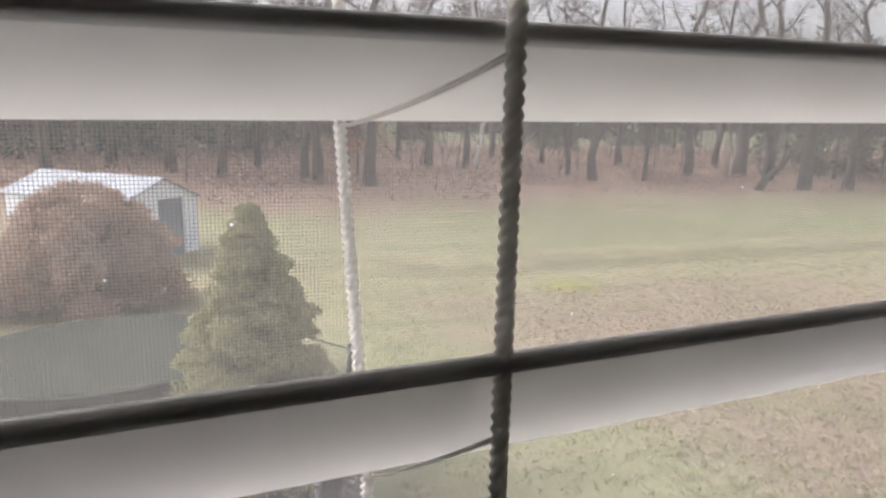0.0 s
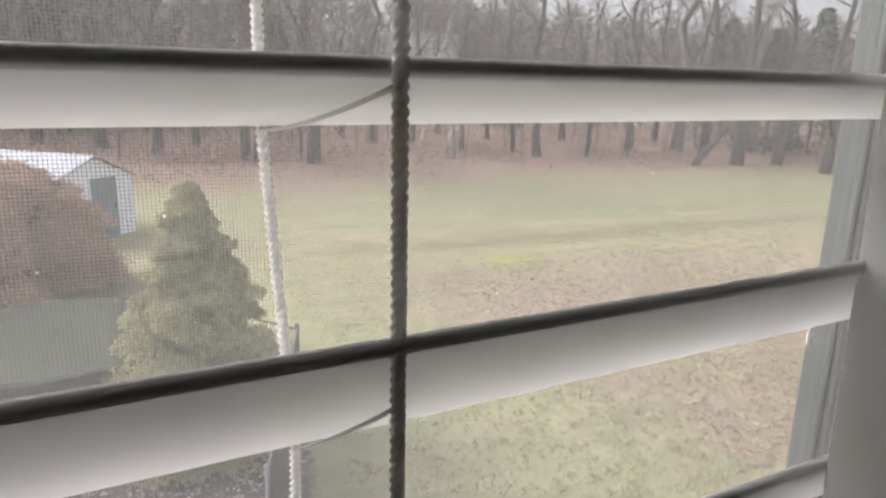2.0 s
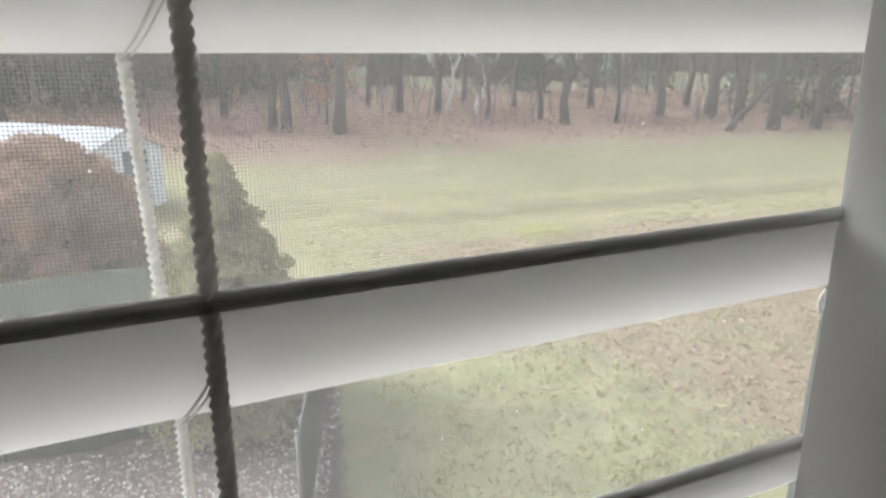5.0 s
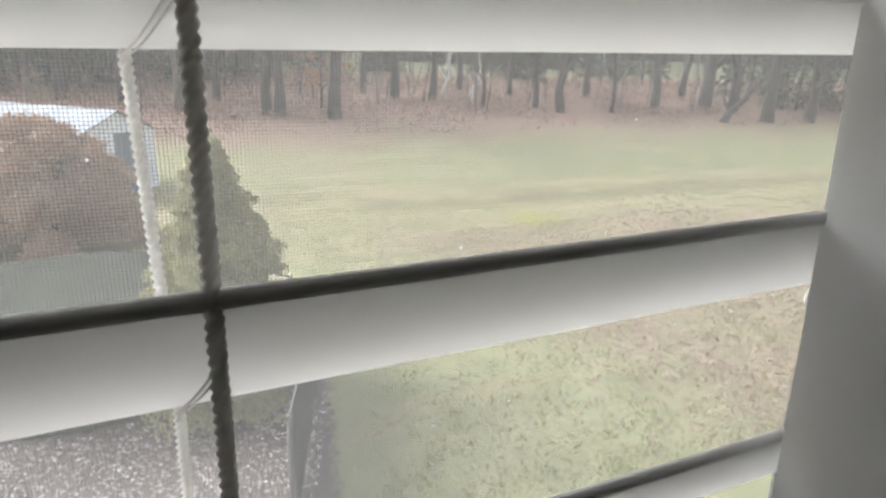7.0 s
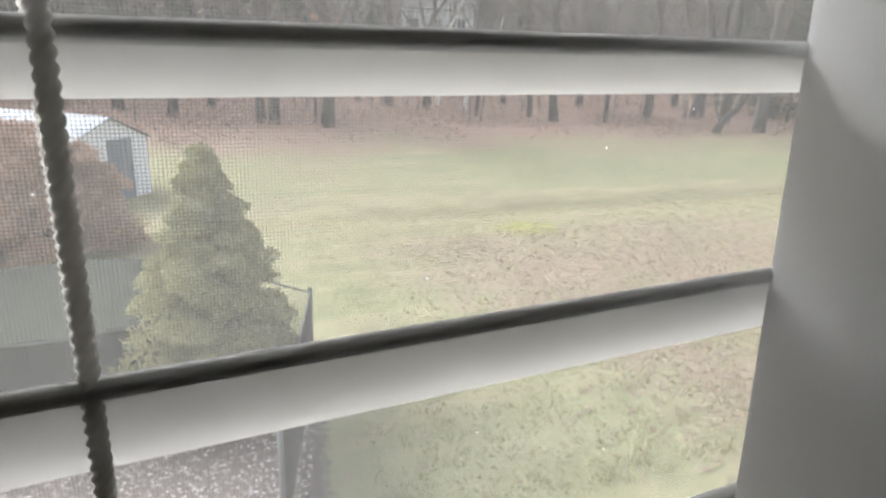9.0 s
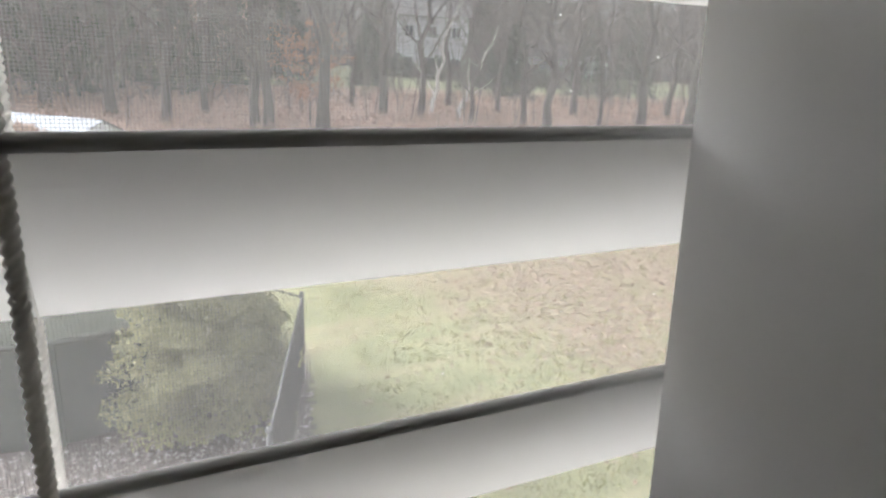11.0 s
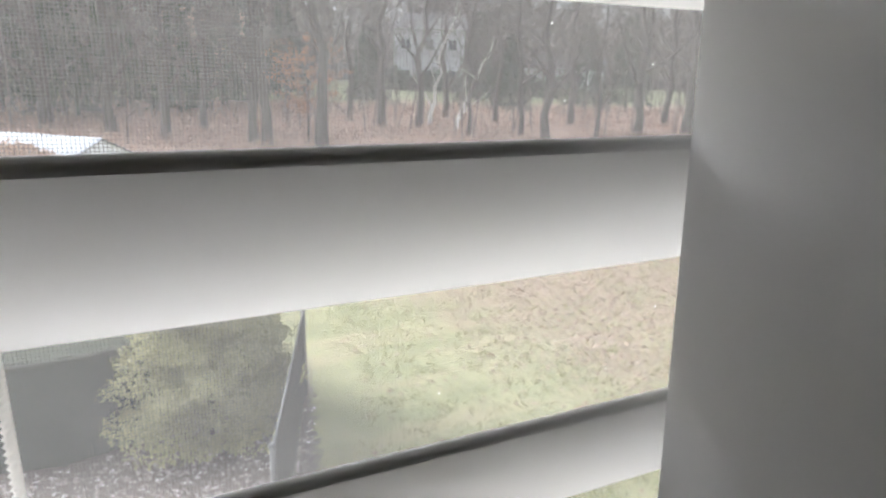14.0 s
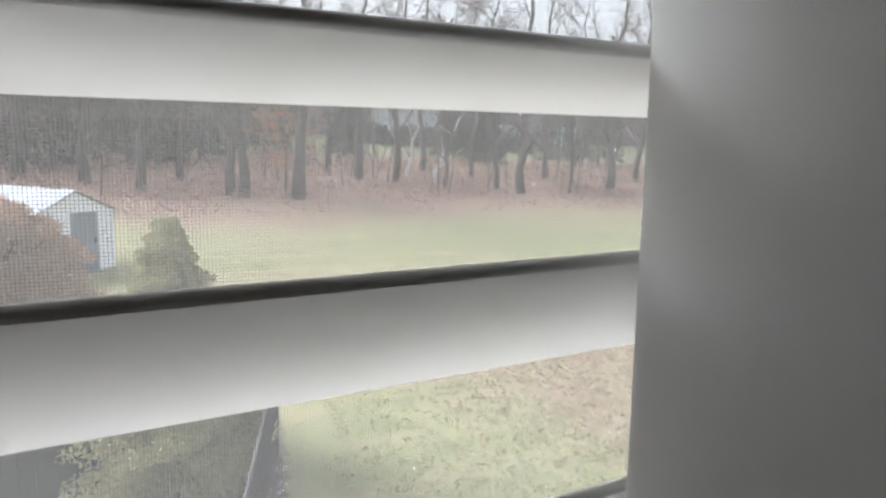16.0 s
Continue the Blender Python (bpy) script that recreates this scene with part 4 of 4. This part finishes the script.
def build_evergreens():
    """Dark spruces and pines between and behind the bare trees."""
    spots = ((-14, 46, 9), (-10.5, 50, 11), (-6.5, 47, 8), (-2.5, 52, 10), (1.8, 49, 7.5), (5.2, 54, 9), (10.5, 62, 9), (17.5, 62, 7), (27.5, 66, 9),
             (30.5, 62, 7), (37, 70, 9), (40.5, 74, 10), (49.0, 62, 11), (52.5, 58, 10), (55.5, 62, 12), (-17, 52, 12), (-12, 57, 13), (-8.3, 55, 12), (-4.6, 58, 13), (-0.4, 57, 12), (3.6, 60, 12), (7.4, 59, 11))
    for i, (az, d, h) in enumerate(spots):
        r = random.Random(300 + i)
        tree = thing("spruce_tree", at(az, d), "dark green spruce standing among bare trees", "tree", "dark evergreens")
        Soup().tube([(0, 0, -0.1), (0, 0, h * 0.95)], [0.16, 0.02], 6).make("trunk", M_BARK, tree)
        s = Soup()
        for k in range(2100):
            u = r.random() ** 1.2
            a = r.uniform(0, 6.283)
            rr = h * 0.24 * (1 - u) ** 0.8 * r.uniform(0.25, 1.1)
            p = Vector((rr * math.cos(a), rr * math.sin(a), h * (0.10 + 0.9 * u) - rr * 0.25))
            d2 = Vector((math.cos(a), math.sin(a), -0.35)) + rnd_dir(r) * 0.5
            s.leaf(p, d2, rnd_dir(r), r.uniform(0.35, 0.8), r.uniform(0.10, 0.24))
        s.make("crown", M_NEEDLE, tree)


build_evergreens()


def build_far_woods():
    """The hazy mass of woods behind the far lawn."""
    r = random.Random(51)
    s, t = Soup(), Soup()
    for k in range(380):
        y = r.uniform(84, 150)
        x = r.uniform(-0.5 * y, 1.75 * y)
        z = ground_z(x, y)
        h = r.uniform(12, 21)
        t.tube([(x, y, z - 0.1), (x + r.gauss(0, 0.5), y, z + h * 0.5), (x + r.gauss(0, 1), y, z + h)], [r.uniform(0.2, 0.4), 0.18, 0.04], 5, False)
        for q in range(110):
            u = r.uniform(0.2, 1.0)
            w = h * 0.22 * (1.15 - u)
            p = Vector((x + r.gauss(0, w), y + r.gauss(0, w), z + h * u))
            s.leaf(p, rnd_dir(r) + Vector((0, 0, 0.6)), rnd_dir(r), r.uniform(1.2, 3.2), r.uniform(0.15, 0.55))
    tagged(t.make("far_trunks", M_BARK), "trunks of distant bare woods", "woods", kind="stuff")
    tagged(s.make("far_twigs", M_TWIG), "grey twigs of distant bare woods", "woods", kind="stuff")


build_far_woods()


def build_house(at_xy, w, dpt, h, turn, wall, label, floors=2, cols=4):
    x, y = at_xy
    z = ground_z(x, y)
    house = thing("house", (x, y, z - 0.2), label, "house", turn=turn)
    part("wall", box((-w / 2, 0, 0), (w / 2, dpt, h)), wall, house)
    s = Soup()
    e, rg = 0.5, h + dpt * 0.32
    s.v += [Vector(p) for p in ((-w / 2 - e, -e, h - 0.1), (w / 2 + e, -e, h - 0.1), (w / 2 + e, dpt / 2, rg), (-w / 2 - e, dpt / 2, rg), (w / 2 + e, dpt + e, h - 0.1), (-w / 2 - e, dpt + e, h - 0.1))]
    s.f += [(0, 1, 2, 3), (3, 2, 4, 5), (0, 3, 5), (1, 4, 2), (0, 5, 4, 1)]
    s.make("roof", M_HOUSEROOF, house)
    for fl in range(floors):
        for c in range(cols):
            cx = -w / 2 + w * (c + 0.5) / cols
            z0 = h / floors * (fl + 0.32)
            wd = part("window", box((cx - 0.6, -0.10, z0), (cx + 0.6, -0.004, z0 + 1.35)), M_HOUSE, house)
            for q in (-1, 1):
                part("pane", box((cx + q * 0.28 - 0.24, -0.12, z0 + 0.08), (cx + q * 0.28 + 0.24, -0.1005, z0 + 1.27)), M_PANE, wd)


build_house((32.3, 76.0), 9.0, 7, 7.6, -20, M_HOUSE, "pale two-storey house beyond the far lawn", 2, 3)


def build_hedge():
    """A ragged evergreen hedge along the far garden."""
    r = random.Random(31)
    s = Soup()
    for k in range(150):
        x = 25.0 + 21.0 * k / 149 + r.uniform(-0.3, 0.3)
        y = 72.5 - 0.36 * (x - 34.0) - 2.5 + r.uniform(-0.5, 0.5)
        top = 2.3 + 0.9 * noise.noise((x * 0.4, 1.0, 5.0)) + r.uniform(-0.3, 0.3)
        g = ground_z(x, y)
        for q in range(46):
            n = rnd_dir(r)
            p = Vector((x + n.x * 0.6, y + n.y * 0.6, g + top * (0.5 + 0.5 * n.z)))
            s.leaf(p, rnd_dir(r), n, r.uniform(0.25, 0.5), r.uniform(0.12, 0.24))
    tagged(s.make("hedge", M_NEEDLE), "ragged dark evergreen hedge before a far house", "hedge", kind="stuff")


build_hedge()
build_house((63.0, 92.0), 16.0, 8, 3.6, -30, M_HOUSE, "long low pale house beyond the far lawn", 1, 6)
build_house((5.0, 74.0), 9.0, 8, 8.2, -5, M_BRICKHOUSE, "rose-coloured house half hidden by trees", 2, 3)


# ---- loose matter on the ground, last ----
def build_gravel():
    r = random.Random(77)
    s = Soup()
    for k in range(9000):
        y = r.uniform(2.6, 7.3)
        x = r.uniform(-3.4, -0.62 + y * 0.308)
        if ((x + 1.40) / 1.86) ** 2 + ((y - 8.55) / 1.56) ** 2 < 1:
            continue
        p = Vector((x, y, ground_z(x, y) + noise.noise((x * 0.35, y * 0.35, 0)) * 0.07 + noise.noise((x * 1.4, y * 1.4, 5)) * 0.025 + 0.006))
        q = r.uniform(0.012, 0.034)
        a = r.uniform(0, 6.283)
        b = len(s.v)
        c1, s1 = math.cos(a), math.sin(a)
        for vx, vy, vz in ((1, 0, 0.1), (0.2, 0.8, 0), (-0.9, 0.1, 0.1), (-0.1, -0.8, 0), (0.05, 0.1, 0.6), (0, 0, -0.5)):
            jx, jy, jz = vx * r.uniform(0.7, 1.3), vy * r.uniform(0.7, 1.3), vz * r.uniform(0.7, 1.2)
            s.v.append(p + Vector((jx * c1 - jy * s1, jx * s1 + jy * c1, jz)) * q)
        s.f += [(b, b + 1, b + 4), (b + 1, b + 2, b + 4), (b + 2, b + 3, b + 4), (b + 3, b, b + 4), (b + 1, b, b + 5), (b + 2, b + 1, b + 5), (b + 3, b + 2, b + 5), (b, b + 3, b + 5)]
    tagged(s.make("gravel", M_STONE), "pale pinkish gravel and stones inside the fence", "gravel", kind="stuff")


build_gravel()


def build_leaves():
    r = random.Random(78)
    s = Soup()
    for k in range(15000):
        if k < 10500:
            y = r.uniform(3.5, 14)
            x = 5.9 - 0.12 * (y - 5.5) + 9.5 * r.random() ** 1.1 + r.gauss(0, 1.0)
        else:
            y = r.uniform(4.5, 30)
            x = r.uniform(-0.2 + 0.3 * min(y, 8), 26)
        p = Vector((x, y, ground_z(x, y) + noise.noise((x * 0.35, y * 0.35, 0)) * 0.07 + noise.noise((x * 1.4, y * 1.4, 5)) * 0.025 + 0.012))
        d = Vector((r.uniform(-1, 1), r.uniform(-1, 1), r.uniform(-0.15, 0.3)))
        s.leaf(p, d, Vector((r.gauss(0, 0.3), r.gauss(0, 0.3), 1)), r.uniform(0.05, 0.11), r.uniform(0.035, 0.07))
    tagged(s.make("leaf_litter", M_LEAF), "dry brown leaves scattered over the lawn", "leaves", kind="stuff")


build_leaves()


def build_grass():
    """Short blades and tufts on the nearer lawn."""
    r = random.Random(79)
    s = Soup()
    for k in range(4500):
        y = 4.2 + 12.5 * r.random() ** 1.2
        x = r.uniform(-0.1 + 0.308 * min(y, 8.5), 1.25 * y + 3)
        z = ground_z(x, y) + noise.noise((x * 0.35, y * 0.35, 0)) * 0.07 + noise.noise((x * 1.4, y * 1.4, 5)) * 0.025
        for q in range(5):
            p = Vector((x + r.gauss(0, 0.05), y + r.gauss(0, 0.05), z - 0.01))
            d = Vector((r.gauss(0, 0.7), r.gauss(0, 0.7), 0.7))
            s.leaf(p, d, rnd_dir(r), r.uniform(0.05, 0.12), r.uniform(0.010, 0.022))
    tagged(s.make("grass", M_GRASS), "short green and straw-coloured lawn grass", "grass", kind="stuff")


build_grass()
